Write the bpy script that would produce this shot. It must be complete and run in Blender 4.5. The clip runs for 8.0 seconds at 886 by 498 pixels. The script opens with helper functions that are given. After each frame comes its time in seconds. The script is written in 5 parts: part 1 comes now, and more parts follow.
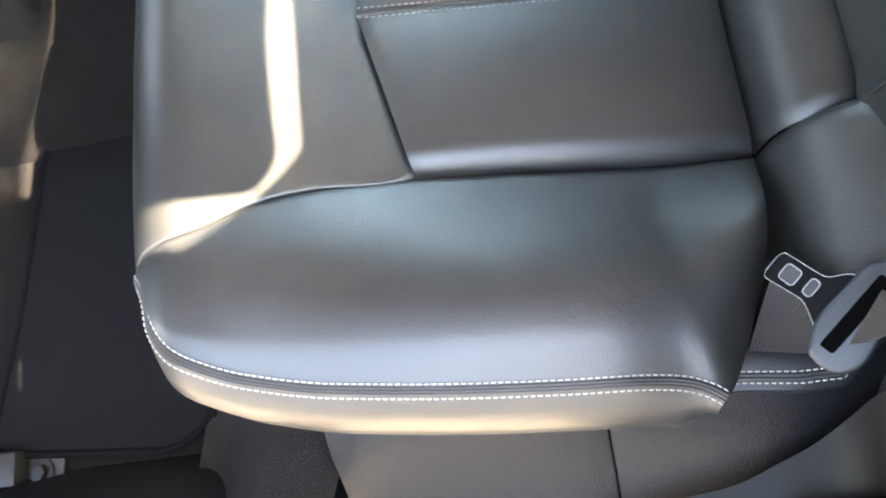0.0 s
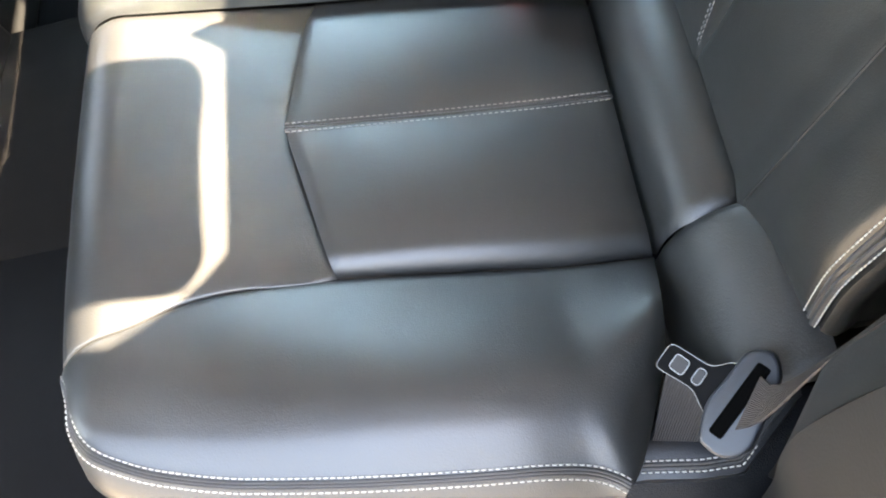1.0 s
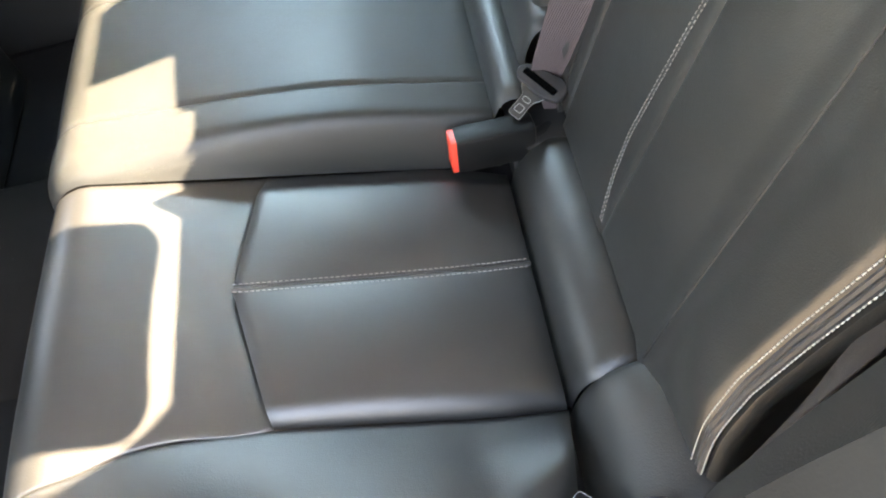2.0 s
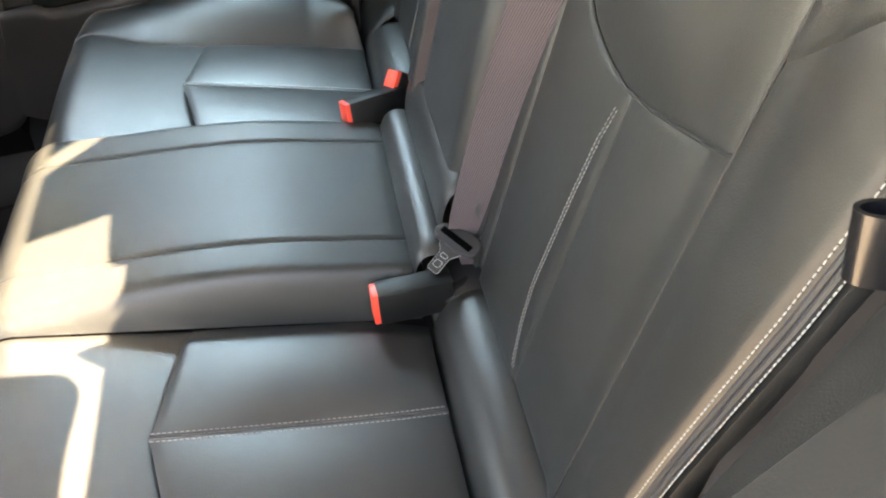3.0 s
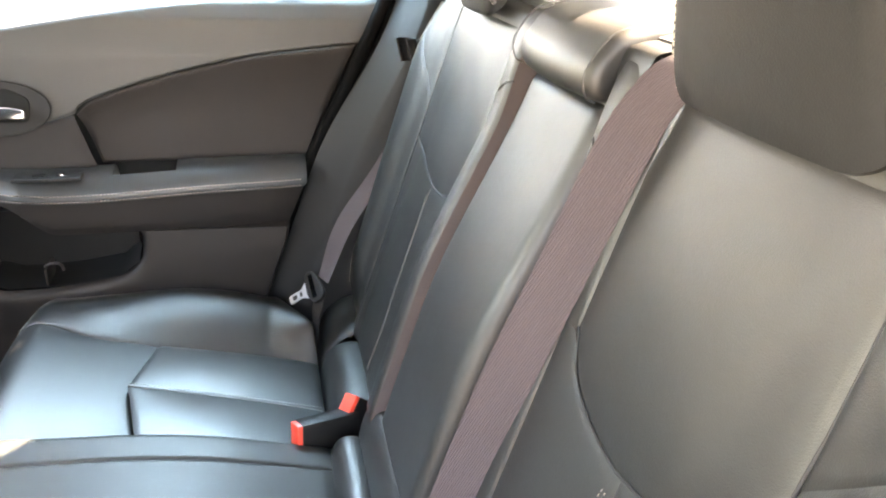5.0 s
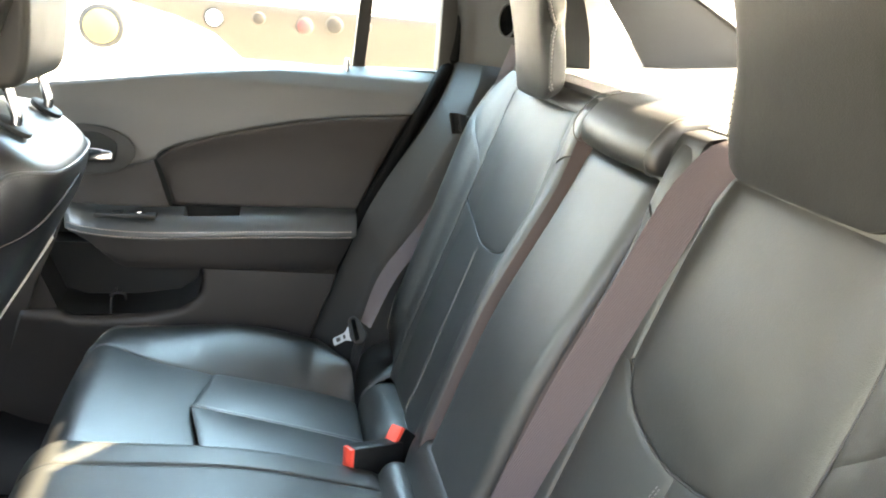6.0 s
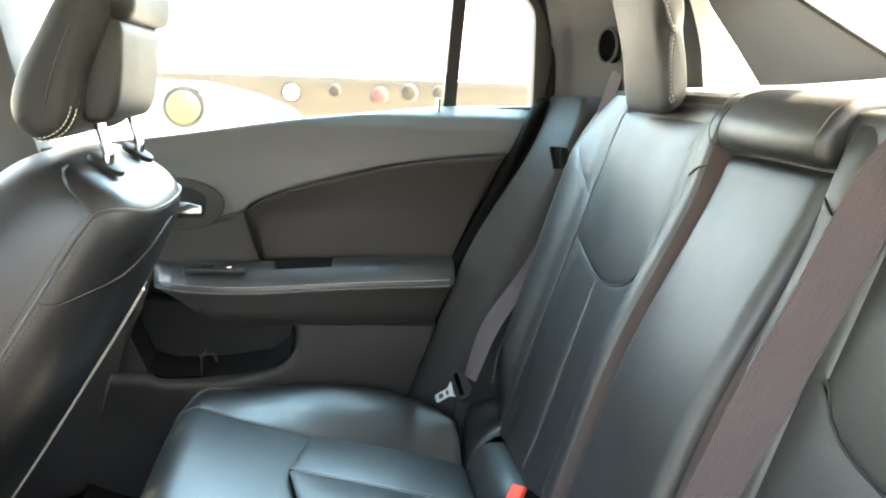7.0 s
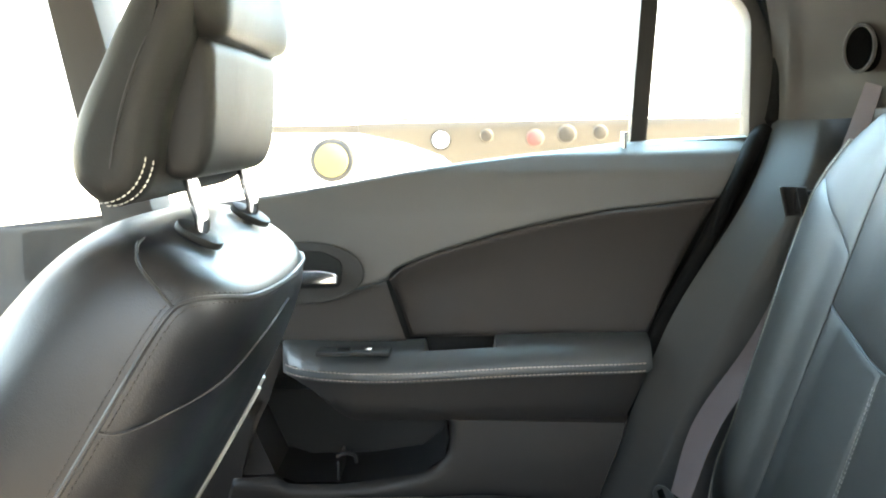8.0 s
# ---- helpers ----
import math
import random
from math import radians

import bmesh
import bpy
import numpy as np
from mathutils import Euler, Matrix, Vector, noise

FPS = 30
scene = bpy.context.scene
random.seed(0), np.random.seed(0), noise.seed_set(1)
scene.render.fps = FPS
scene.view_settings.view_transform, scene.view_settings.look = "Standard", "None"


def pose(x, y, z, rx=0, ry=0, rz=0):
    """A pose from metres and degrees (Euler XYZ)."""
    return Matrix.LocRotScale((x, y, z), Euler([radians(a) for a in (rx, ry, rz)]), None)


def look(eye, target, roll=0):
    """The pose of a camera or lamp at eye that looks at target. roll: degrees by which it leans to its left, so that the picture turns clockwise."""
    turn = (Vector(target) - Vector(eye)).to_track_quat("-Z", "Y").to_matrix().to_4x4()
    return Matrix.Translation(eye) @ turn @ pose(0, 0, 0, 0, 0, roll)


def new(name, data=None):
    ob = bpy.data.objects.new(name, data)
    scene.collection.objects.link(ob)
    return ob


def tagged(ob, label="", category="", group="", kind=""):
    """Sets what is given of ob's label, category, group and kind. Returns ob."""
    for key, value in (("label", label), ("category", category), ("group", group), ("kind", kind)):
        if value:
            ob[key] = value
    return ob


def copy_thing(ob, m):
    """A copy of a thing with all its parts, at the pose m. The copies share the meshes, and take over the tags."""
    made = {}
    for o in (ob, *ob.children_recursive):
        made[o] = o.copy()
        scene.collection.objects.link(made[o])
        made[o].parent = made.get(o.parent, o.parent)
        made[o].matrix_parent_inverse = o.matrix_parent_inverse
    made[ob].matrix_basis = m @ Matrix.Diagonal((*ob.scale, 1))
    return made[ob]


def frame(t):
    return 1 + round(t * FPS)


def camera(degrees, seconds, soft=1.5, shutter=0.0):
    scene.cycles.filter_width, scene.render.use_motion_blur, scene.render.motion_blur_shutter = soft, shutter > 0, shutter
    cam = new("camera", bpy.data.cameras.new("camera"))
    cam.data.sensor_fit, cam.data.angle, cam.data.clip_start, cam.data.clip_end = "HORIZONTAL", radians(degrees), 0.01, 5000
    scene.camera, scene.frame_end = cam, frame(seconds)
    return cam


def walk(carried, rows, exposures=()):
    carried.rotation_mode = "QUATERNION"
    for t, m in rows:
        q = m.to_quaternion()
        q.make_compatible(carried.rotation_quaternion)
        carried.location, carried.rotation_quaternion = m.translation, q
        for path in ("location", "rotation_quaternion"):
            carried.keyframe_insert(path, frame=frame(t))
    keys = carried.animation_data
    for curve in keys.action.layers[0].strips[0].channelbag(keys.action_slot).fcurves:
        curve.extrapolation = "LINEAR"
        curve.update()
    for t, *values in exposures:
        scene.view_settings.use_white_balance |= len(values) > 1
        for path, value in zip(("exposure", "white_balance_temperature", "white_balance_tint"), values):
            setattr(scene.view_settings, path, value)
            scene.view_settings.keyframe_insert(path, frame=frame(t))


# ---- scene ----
# x runs towards the rear of the car, y across it from the open door, z up from the cabin floor
cam = camera(58.2, 8.0, soft=2.0)
PATH = [  # seconds, place, yaw, pitch, roll
    (0, 0.3310, -0.0625, 0.9135, 31.462, -69.625, -39.377),
    (0.5, 0.3473, -0.0714, 0.9234, 24.257, -67.669, -32.486),
    (1, 0.3794, -0.0882, 0.9327, 16.639, -63.925, -26.282),
    (1.5, 0.4028, -0.1115, 0.9571, 10.573, -59.515, -20.988),
    (1.7, 0.4025, -0.1124, 0.9745, 7.107, -57.793, -17.510),
    (2.8, 0.4418, -0.1618, 1.0000, -3.081, -45.569, -10.312),
    (3, 0.4376, -0.1660, 1.0035, -5.364, -43.490, -7.953),
    (3.5, 0.4345, -0.1656, 1.0178, -8.888, -38.546, -4.230),
    (4, 0.4277, -0.1484, 1.0301, -10.754, -33.101, -2.311),
    (4.5, 0.4156, -0.1311, 1.0353, -11.909, -28.202, -0.401),
    (5, 0.4030, -0.1148, 1.0375, -12.938, -22.777, 1.738),
    (5.2, 0.3960, -0.1163, 1.0385, -13.297, -20.280, 2.301),
    (6.3, 0.2388, -0.2624, 1.0469, -13.722, -16.236, 6.467),
    (6.5, 0.2350, -0.2409, 1.0204, -12.282, -15.022, 4.793),
    (7, 0.2346, -0.1390, 0.9537, -8.245, -12.051, 2.041),
    (7.5, 0.2325, -0.0008, 0.9103, -3.379, -12.807, 0.856),
    (8, 0.2186, 0.1677, 0.9313, 2.714, -8.823, -1.034),
]
walk(cam, [(t, pose(x, y, z, 90 + p, 0, w) @ pose(0, 0, 0, 0, 0, r)) for t, x, y, z, w, p, r in PATH],
     exposures=[(0, 5.20, 9400, 13), (1.5, 5.20, 10000, 14), (3, 5.28, 11200, 17), (4.5, 5.51, 10700, 18), (5.2, 5.62, 10000, 19), (6.3, 5.18, 9600, 9), (8, 5.10, 9200, 7)])

# ---- light ----
SUN = Vector((1.089, 0.02, 1.0)).normalized()
world = bpy.data.worlds.new("world")
scene.world = world
world.use_nodes = True
wn = world.node_tree
sky = wn.nodes.new("ShaderNodeTexSky")
sky.sky_type, sky.sun_disc = "NISHITA", False
sky.sun_elevation, sky.sun_rotation = math.asin(SUN.z), math.atan2(SUN.x, SUN.y)
wn.nodes["Background"].inputs[1].default_value = 0.15
wn.links.new(sky.outputs[0], wn.nodes["Background"].inputs[0])
sun = new("sun", bpy.data.lights.new("sun", "SUN"))
sun.data.energy, sun.data.angle, sun.data.color = 5.0, radians(0.55), (1.0, 0.98, 0.95)
sun.matrix_world = look(SUN * 20, (0, 0, 0))

# blue area lamp added outside the far window in place of sky light
window_sky_fill = new("window_sky_fill", bpy.data.lights.new("window_sky_fill", "AREA"))
window_sky_fill.data.shape, window_sky_fill.data.size, window_sky_fill.data.size_y = "RECTANGLE", 0.60, 0.34
window_sky_fill.data.energy, window_sky_fill.data.color = 1.65, (0.28, 0.60, 1.0)
window_sky_fill.matrix_world = look((0.46, 1.52, 1.33), (0.24, 1.08, 0.40))

# ---- materials ----


def material(name, colour, rough=0.5, metal=0.0, grain=0.0, scale=400.0, vary=0.15, wide=6.0, spec=0.5, voronoi=False, bump=0.0006):
    """A procedural surface: base colour varied at two scales, roughness variation and a fine relief."""
    m = bpy.data.materials.new(name)
    m.use_nodes = True
    t = m.node_tree
    b = t.nodes["Principled BSDF"]
    b.inputs["Metallic"].default_value = metal
    b.inputs["Specular IOR Level"].default_value = spec
    co = t.nodes.new("ShaderNodeTexCoord")
    big = t.nodes.new("ShaderNodeTexNoise")
    big.inputs["Scale"].default_value, big.inputs["Detail"].default_value = wide, 5
    t.links.new(co.outputs["Object"], big.inputs["Vector"])
    fine = t.nodes.new("ShaderNodeTexVoronoi" if voronoi else "ShaderNodeTexNoise")
    fine.inputs["Scale"].default_value = scale
    t.links.new(co.outputs["Object"], fine.inputs["Vector"])
    mix = t.nodes.new("ShaderNodeMix")
    mix.data_type = "RGBA"
    mix.inputs[6].default_value = (*[c * (1 - vary) for c in colour], 1)
    mix.inputs[7].default_value = (*[c * (1 + vary) for c in colour], 1)
    add = t.nodes.new("ShaderNodeMath")
    add.operation = "MULTIPLY_ADD"
    add.inputs[1].default_value = 0.35
    t.links.new(fine.outputs[0], add.inputs[0])
    half = t.nodes.new("ShaderNodeMath")
    half.operation = "MULTIPLY"
    half.inputs[1].default_value = 0.65
    t.links.new(big.outputs[0], half.inputs[0])
    t.links.new(half.outputs[0], add.inputs[2])
    t.links.new(add.outputs[0], mix.inputs[0])
    t.links.new(mix.outputs[2], b.inputs["Base Color"])
    ramp = t.nodes.new("ShaderNodeMapRange")
    ramp.inputs[3].default_value, ramp.inputs[4].default_value = rough - 0.06, rough + 0.06
    t.links.new(big.outputs[0], ramp.inputs[0])
    t.links.new(ramp.outputs[0], b.inputs["Roughness"])
    if grain:
        bp = t.nodes.new("ShaderNodeBump")
        bp.inputs["Strength"].default_value, bp.inputs["Distance"].default_value = grain, bump
        t.links.new(fine.outputs[0], bp.inputs["Height"])
        t.links.new(bp.outputs[0], b.inputs["Normal"])
    return m


def leather_material(name, colour, rough, spec=0.5, sheen=0.14):
    """Upholstery leather: pebble grain, patches of fine wrinkles, soft unevenness and worn, duller places."""
    m = material(name, colour, rough, 0, 0.19, 820, 0.16, 9, spec, True, 0.0006)
    t = m.node_tree
    b = t.nodes["Principled BSDF"]
    bp = next(n for n in t.nodes if n.type == "BUMP")
    co = next(n for n in t.nodes if n.type == "TEX_COORD")
    ramp = next(n for n in t.nodes if n.type == "MAP_RANGE")
    ramp.inputs[3].default_value, ramp.inputs[4].default_value = rough - 0.11, rough + 0.11

    def noise(scale, detail, distort=0.0):
        n = t.nodes.new("ShaderNodeTexNoise")
        n.inputs["Scale"].default_value, n.inputs["Detail"].default_value, n.inputs["Distortion"].default_value = scale, detail, distort
        t.links.new(co.outputs["Object"], n.inputs["Vector"])
        return n

    def spread(socket, lo, hi, a=0.0, z=1.0):
        r = t.nodes.new("ShaderNodeMapRange")
        for k, value in enumerate((lo, hi, a, z)):
            r.inputs[k + 1].default_value = value
        t.links.new(socket, r.inputs[0])
        return r.outputs[0]

    # wrinkles: bent cell edges, in patches
    bend = t.nodes.new("ShaderNodeVectorMath")
    bend.operation = "MULTIPLY_ADD"
    bend.inputs[1].default_value = (0.016, 0.016, 0.016)
    t.links.new(noise(60, 3).outputs["Color"], bend.inputs[0])
    t.links.new(co.outputs["Object"], bend.inputs[2])
    cells = t.nodes.new("ShaderNodeTexVoronoi")
    cells.feature = "DISTANCE_TO_EDGE"
    cells.inputs["Scale"].default_value = 260
    t.links.new(bend.outputs[0], cells.inputs["Vector"])
    fold = spread(cells.outputs["Distance"], 0.0, 0.16)
    patch = spread(noise(7, 3).outputs[0], 0.46, 0.66)
    mix = t.nodes.new("ShaderNodeMix")
    mix.inputs[2].default_value = 1.0
    t.links.new(patch, mix.inputs[0])
    t.links.new(fold, mix.inputs[3])
    wrinkle = t.nodes.new("ShaderNodeBump")
    wrinkle.inputs["Strength"].default_value, wrinkle.inputs["Distance"].default_value = 0.075, 0.0008
    t.links.new(mix.outputs[0], wrinkle.inputs["Height"])
    t.links.new(bp.outputs[0], wrinkle.inputs["Normal"])
    b.inputs["Sheen Weight"].default_value, b.inputs["Sheen Roughness"].default_value = sheen, 0.40
    b.inputs["Sheen Tint"].default_value = (0.85, 0.93, 1.0, 1)
    second = t.nodes.new("ShaderNodeBump")
    second.inputs["Strength"].default_value, second.inputs["Distance"].default_value = 0.065, 0.003
    t.links.new(noise(48, 6, 1.2).outputs[0], second.inputs["Height"])
    t.links.new(wrinkle.outputs[0], second.inputs["Normal"])
    t.links.new(second.outputs[0], b.inputs["Normal"])
    return m


LEATHER = leather_material("charcoal_leather", (0.0118, 0.0123, 0.0124), 0.43, 0.95, 0.0)
SEATBACK = leather_material("dark_seatback_vinyl", (0.0085, 0.0090, 0.0105), 0.37, 0.52, 0.0)
BACK_LEATHER = leather_material("matt_backrest_leather", (0.0112, 0.0116, 0.0110), 0.45, 0.70, 0.0)
WORN_LEATHER = leather_material("worn_middle_leather", (0.0165, 0.0175, 0.0162), 0.47, 0.48, 0.0)
HEADREST = leather_material("soft_headrest_vinyl", (0.0115, 0.0118, 0.0118), 0.52, 0.26, 0.0)
PIPING = leather_material("dark_piping", (0.026, 0.025, 0.025), 0.42, 0.6)
# armrest top painted lighter and bluer to carry the sky light on it
ARM_LEATHER = material("sky_tinted_armrest_vinyl", (0.034, 0.039, 0.042), 0.36, 0, 0.22, 800, 0.10, 5, 0.7, True)
TRIM = material("grained_trim_plastic", (0.019, 0.0185, 0.0185), 0.55, 0, 0.4, 700, 0.12, 5, 0.4, True)
INSERT = material("brown_black_door_vinyl", (0.033, 0.0285, 0.0272), 0.55, 0, 0.3, 800, 0.12, 5, 0.22, True)
LOWER = material("dark_door_plastic", (0.0165, 0.0142, 0.0137), 0.50, 0, 0.3, 700, 0.12, 5, 0.34, True)
SOFT = material("soft_door_vinyl", (0.053, 0.053, 0.052), 0.45, 0, 0.3, 800, 0.12, 5, 0.6, True)
BLACK = material("black_plastic", (0.012, 0.012, 0.012), 0.5, 0, 0.2, 600, 0.15, 6, 0.2)
DARKTRIM = material("dull_black_jamb_rubber", (0.0035, 0.0035, 0.0035), 0.8, 0, 0.2, 500, 0.15, 6, 0.06)
SILLTRIM = material("dark_grained_sill_plastic", (0.0042, 0.0049, 0.0062), 0.47, 0, 0.6, 800, 0.12, 5, 0.24, True, 0.0008)
BUCKLE = material("matt_black_buckle_plastic", (0.0045, 0.0045, 0.0045), 0.5, 0, 0.25, 900, 0.15, 6, 0.25)
QUARTER = material("dull_quarter_trim_plastic", (0.0175, 0.0181, 0.0186), 0.55, 0, 0.3, 700, 0.12, 5, 0.3, True)
RUBBER = material("black_rubber", (0.006, 0.006, 0.006), 0.65, 0, 0.2, 300)
LOOP = material("glossy_black_loop_plastic", (0.006, 0.006, 0.007), 0.26, 0, 0.05, 500, 0.1, 6, 0.7)
TONGUE = material("blue_grey_tongue_plastic", (0.017, 0.020, 0.025), 0.45, 0, 0.1, 500, 0.08)
# flat black that paints the shade inside holes
HOLE_SHADE = material("hole_shade_black", (0.002, 0.002, 0.002), 0.95, 0, 0, 300, 0.1, 6, 0.0)
BROWN_GRIP = material("brown_grey_tongue_plastic", (0.014, 0.0125, 0.0125), 0.6, 0, 0.15, 500, 0.15, 6, 0.15)
GREY = material("grey_tongue_plastic", (0.024, 0.023, 0.024), 0.55, 0, 0.15, 500, 0.15, 6, 0.2)
RED = material("red_release_button", (0.75, 0.06, 0.035), 0.4, 0, 0.1, 300, 0.08)
LENS = material("dusty_dark_lens", (0.030, 0.025, 0.020), 0.6, 0, 0.1, 200, 0.3, 20, 0.2)
REDLENS = material("dusty_red_lens", (0.12, 0.02, 0.016), 0.5, 0, 0.1, 200, 0.1)
CHROME = material("chrome", (0.72, 0.72, 0.73), 0.12, 1.0, 0, 200, 0.05)
BRIGHT_STEEL = material("brushed_steel_plate", (0.42, 0.42, 0.43), 0.32, 0.9, 0.1, 300, 0.1, 20)
STEEL = material("black_steel_plate", (0.002, 0.002, 0.0022), 0.6, 0.0, 0.1, 300, 0.1, 6, 0.08)
WORN = material("worn_grey_steel", (0.028, 0.027, 0.026), 0.5, 0.3, 0.3, 120, 0.4, 20)
EDGE = material("worn_bright_edge", (0.26, 0.26, 0.255), 0.4, 0.4, 0.1, 200, 0.3, 40)
THREAD = material("pale_thread", (0.46, 0.44, 0.39), 0.8, 0, 0.4, 2500, 0.2)
DARK_THREAD = material("dark_thread", (0.045, 0.040, 0.038), 0.8, 0, 0.3, 2500, 0.2)
PALE_BROWN_THREAD = material("brown_thread", (0.30, 0.25, 0.225), 0.8, 0, 0.4, 2500, 0.2)
DULL_THREAD = material("grey_thread", (0.20, 0.185, 0.175), 0.8, 0, 0.4, 2500, 0.2)
CARPET = material("charcoal_carpet", (0.010, 0.0092, 0.0088), 0.95, 0, 1.0, 900, 0.5, 14, 0.1, False, 0.003)
SIDE_CARPET = material("brown_grey_side_carpet", (0.030, 0.026, 0.024), 0.95, 0, 1.0, 700, 0.5, 30, 0.1, False, 0.004)
BINDING = material("dark_mat_binding", (0.0035, 0.0035, 0.0037), 0.9, 0, 0.3, 900, 0.2, 8, 0.1)
MAT = material("floor_mat_pile", (0.0085, 0.0085, 0.009), 0.95, 0, 1.0, 1100, 0.4, 12, 0.1, False, 0.002)
HEADLINER = material("headliner_cloth", (0.24, 0.226, 0.208), 0.95, 0, 0.4, 900, 0.06, 4, 0.1)
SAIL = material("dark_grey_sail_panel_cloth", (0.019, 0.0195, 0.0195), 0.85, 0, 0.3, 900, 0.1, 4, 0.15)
SHELF = material("grey_shelf_cloth", (0.070, 0.071, 0.072), 0.9, 0, 0.4, 900, 0.1, 4, 0.15)
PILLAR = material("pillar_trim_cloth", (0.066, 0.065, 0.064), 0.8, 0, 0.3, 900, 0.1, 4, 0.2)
# pillar cloth repeated paler, painting in light from the rear window
LIT_PILLAR_FACE = material("lit_pillar_cloth", (0.12, 0.118, 0.115), 0.85, 0, 0.3, 900, 0.1, 4, 0.2)
BLOCK = material("plain_block_wall", (0.36, 0.357, 0.350), 0.9, 0, 0.5, 40, 0.15, 0.8, 0.2, False, 0.004)
ASPHALT = material("warm_concrete", (0.22, 0.195, 0.165), 0.9, 0, 0.6, 90, 0.25, 1.0, 0.2, False, 0.004)
CONCRETE = material("pale_concrete", (0.45, 0.44, 0.41), 0.9, 0, 0.5, 60, 0.15, 0.7, 0.2, False, 0.004)
WHITE = material("white_trailer_paint", (0.82, 0.82, 0.80), 0.35, 0, 0, 30, 0.04, 0.6)
RAIL = material("tan_chassis_paint", (0.055, 0.043, 0.031), 0.5, 0, 0.1, 60, 0.15, 2)
YELLOW = material("yellow_wheel_paint", (0.16, 0.13, 0.035), 0.5, 0, 0.1, 60, 0.15, 4)
CARPAINT = material("pale_body_paint", (0.55, 0.55, 0.54), 0.3, 0, 0, 60, 0.05, 2)


def webbing_material(name, colour, fine=1.0, deep=0.20):
    """Belt webbing: slanting woven ribs in relief and in colour."""
    m = material(name, colour, 0.7, 0, 0, 400, 0.10, 8, 0.3)
    t = m.node_tree
    b = t.nodes["Principled BSDF"]
    uv = t.nodes.new("ShaderNodeTexCoord")
    mp = t.nodes.new("ShaderNodeMapping")
    mp.inputs["Scale"].default_value = (7.5 * fine, 26.0 * fine, 1)
    t.links.new(uv.outputs["UV"], mp.inputs[0])
    wave = t.nodes.new("ShaderNodeTexWave")
    wave.wave_type, wave.bands_direction = "BANDS", "DIAGONAL"
    wave.inputs["Scale"].default_value, wave.inputs["Distortion"].default_value = 1.0, 0.8
    wave.inputs["Detail"].default_value, wave.inputs["Detail Scale"].default_value = 2, 3
    t.links.new(mp.outputs[0], wave.inputs["Vector"])
    old = b.inputs["Base Color"].links[0].from_socket
    mix = t.nodes.new("ShaderNodeMix")
    mix.data_type, mix.blend_type = "RGBA", "MULTIPLY"
    mix.inputs[0].default_value = deep
    t.links.new(old, mix.inputs[6])
    t.links.new(wave.outputs[0], mix.inputs[7])
    t.links.new(mix.outputs[2], b.inputs["Base Color"])
    bp = t.nodes.new("ShaderNodeBump")
    bp.inputs["Strength"].default_value, bp.inputs["Distance"].default_value = 0.6, 0.001
    t.links.new(wave.outputs[0], bp.inputs["Height"])
    t.links.new(bp.outputs[0], b.inputs["Normal"])
    return m


# one webbing in three tones; the two darker ones paint in shade
WEBBING = webbing_material("woven_belt_webbing", (0.086, 0.066, 0.069), 1.6, 0.30)
HALF_LIT_WEBBING = webbing_material("half_lit_belt_webbing", (0.040, 0.033, 0.031), 2.2, 0.3)
SHADED_WEBBING = webbing_material("shaded_belt_webbing", (0.032, 0.028, 0.027), 1.8, 0.5)
SIDECLOTH = material("brown_side_cloth", (0.060, 0.046, 0.044), 0.85, 0, 0.5, 1200, 0.15, 10, 0.2)


def glass_material():
    m = bpy.data.materials.new("window_glass")
    m.use_nodes = True
    b = m.node_tree.nodes["Principled BSDF"]
    b.inputs["Base Color"].default_value = (0.93, 0.96, 0.94, 1)
    b.inputs["Roughness"].default_value = 0.0
    b.inputs["IOR"].default_value = 1.05
    b.inputs["Transmission Weight"].default_value = 1.0
    return m


GLASS = glass_material()

# ---- shape helpers ----


def thing(name, label, category, group="", kind="", at=(0, 0, 0)):
    ob = new(name)
    ob.location = at
    return tagged(ob, label, category, group, kind)


def part(name, made, mat, parent=None, label="", smooth=True):
    """One mesh object from a bmesh or from (vertices, faces), under a thing or a part; places are world places."""
    me = bpy.data.meshes.new(name)
    if isinstance(made, tuple):
        me.from_pydata([tuple(map(float, v)) for v in made[0]], [], made[1])
    else:
        bmesh.ops.recalc_face_normals(made, faces=made.faces)
        made.to_mesh(me)
        made.free()
    me.materials.append(mat)
    if smooth:
        me.polygons.foreach_set("use_smooth", [True] * len(me.polygons))
        me.set_sharp_from_angle(angle=radians(42))
    ob = new(name, me)
    if parent is not None:
        ob.parent = parent
        up, shift = parent, Vector()
        while up is not None:
            shift += up.location
            up = up.parent
        ob.matrix_parent_inverse = Matrix.Translation(-shift)
    if label:
        ob["label"] = label
    return ob


def curve(points, n):
    """n points spread evenly along a smooth line through the given ones."""
    p = np.array(points, float)
    if len(p) == 2:
        return p[0] + np.linspace(0, 1, n)[:, None] * (p[1] - p[0])
    e = np.vstack([2 * p[0] - p[1], p, 2 * p[-1] - p[-2]])
    dense = []
    for i in range(len(p) - 1):
        a, b, c, d = e[i:i + 4]
        s = np.linspace(0, 1, 24, endpoint=False)[:, None]
        dense.append(0.5 * (2 * b + (c - a) * s + (2 * a - 5 * b + 4 * c - d) * s ** 2 + (3 * b - a - 3 * c + d) * s ** 3))
    dense = np.vstack(dense + [p[-1:]])
    at = np.r_[0, np.cumsum(np.linalg.norm(np.diff(dense, axis=0), axis=1))]
    want = np.linspace(0, at[-1], n)
    return np.stack([np.interp(want, at, dense[:, k]) for k in range(p.shape[1])], 1)


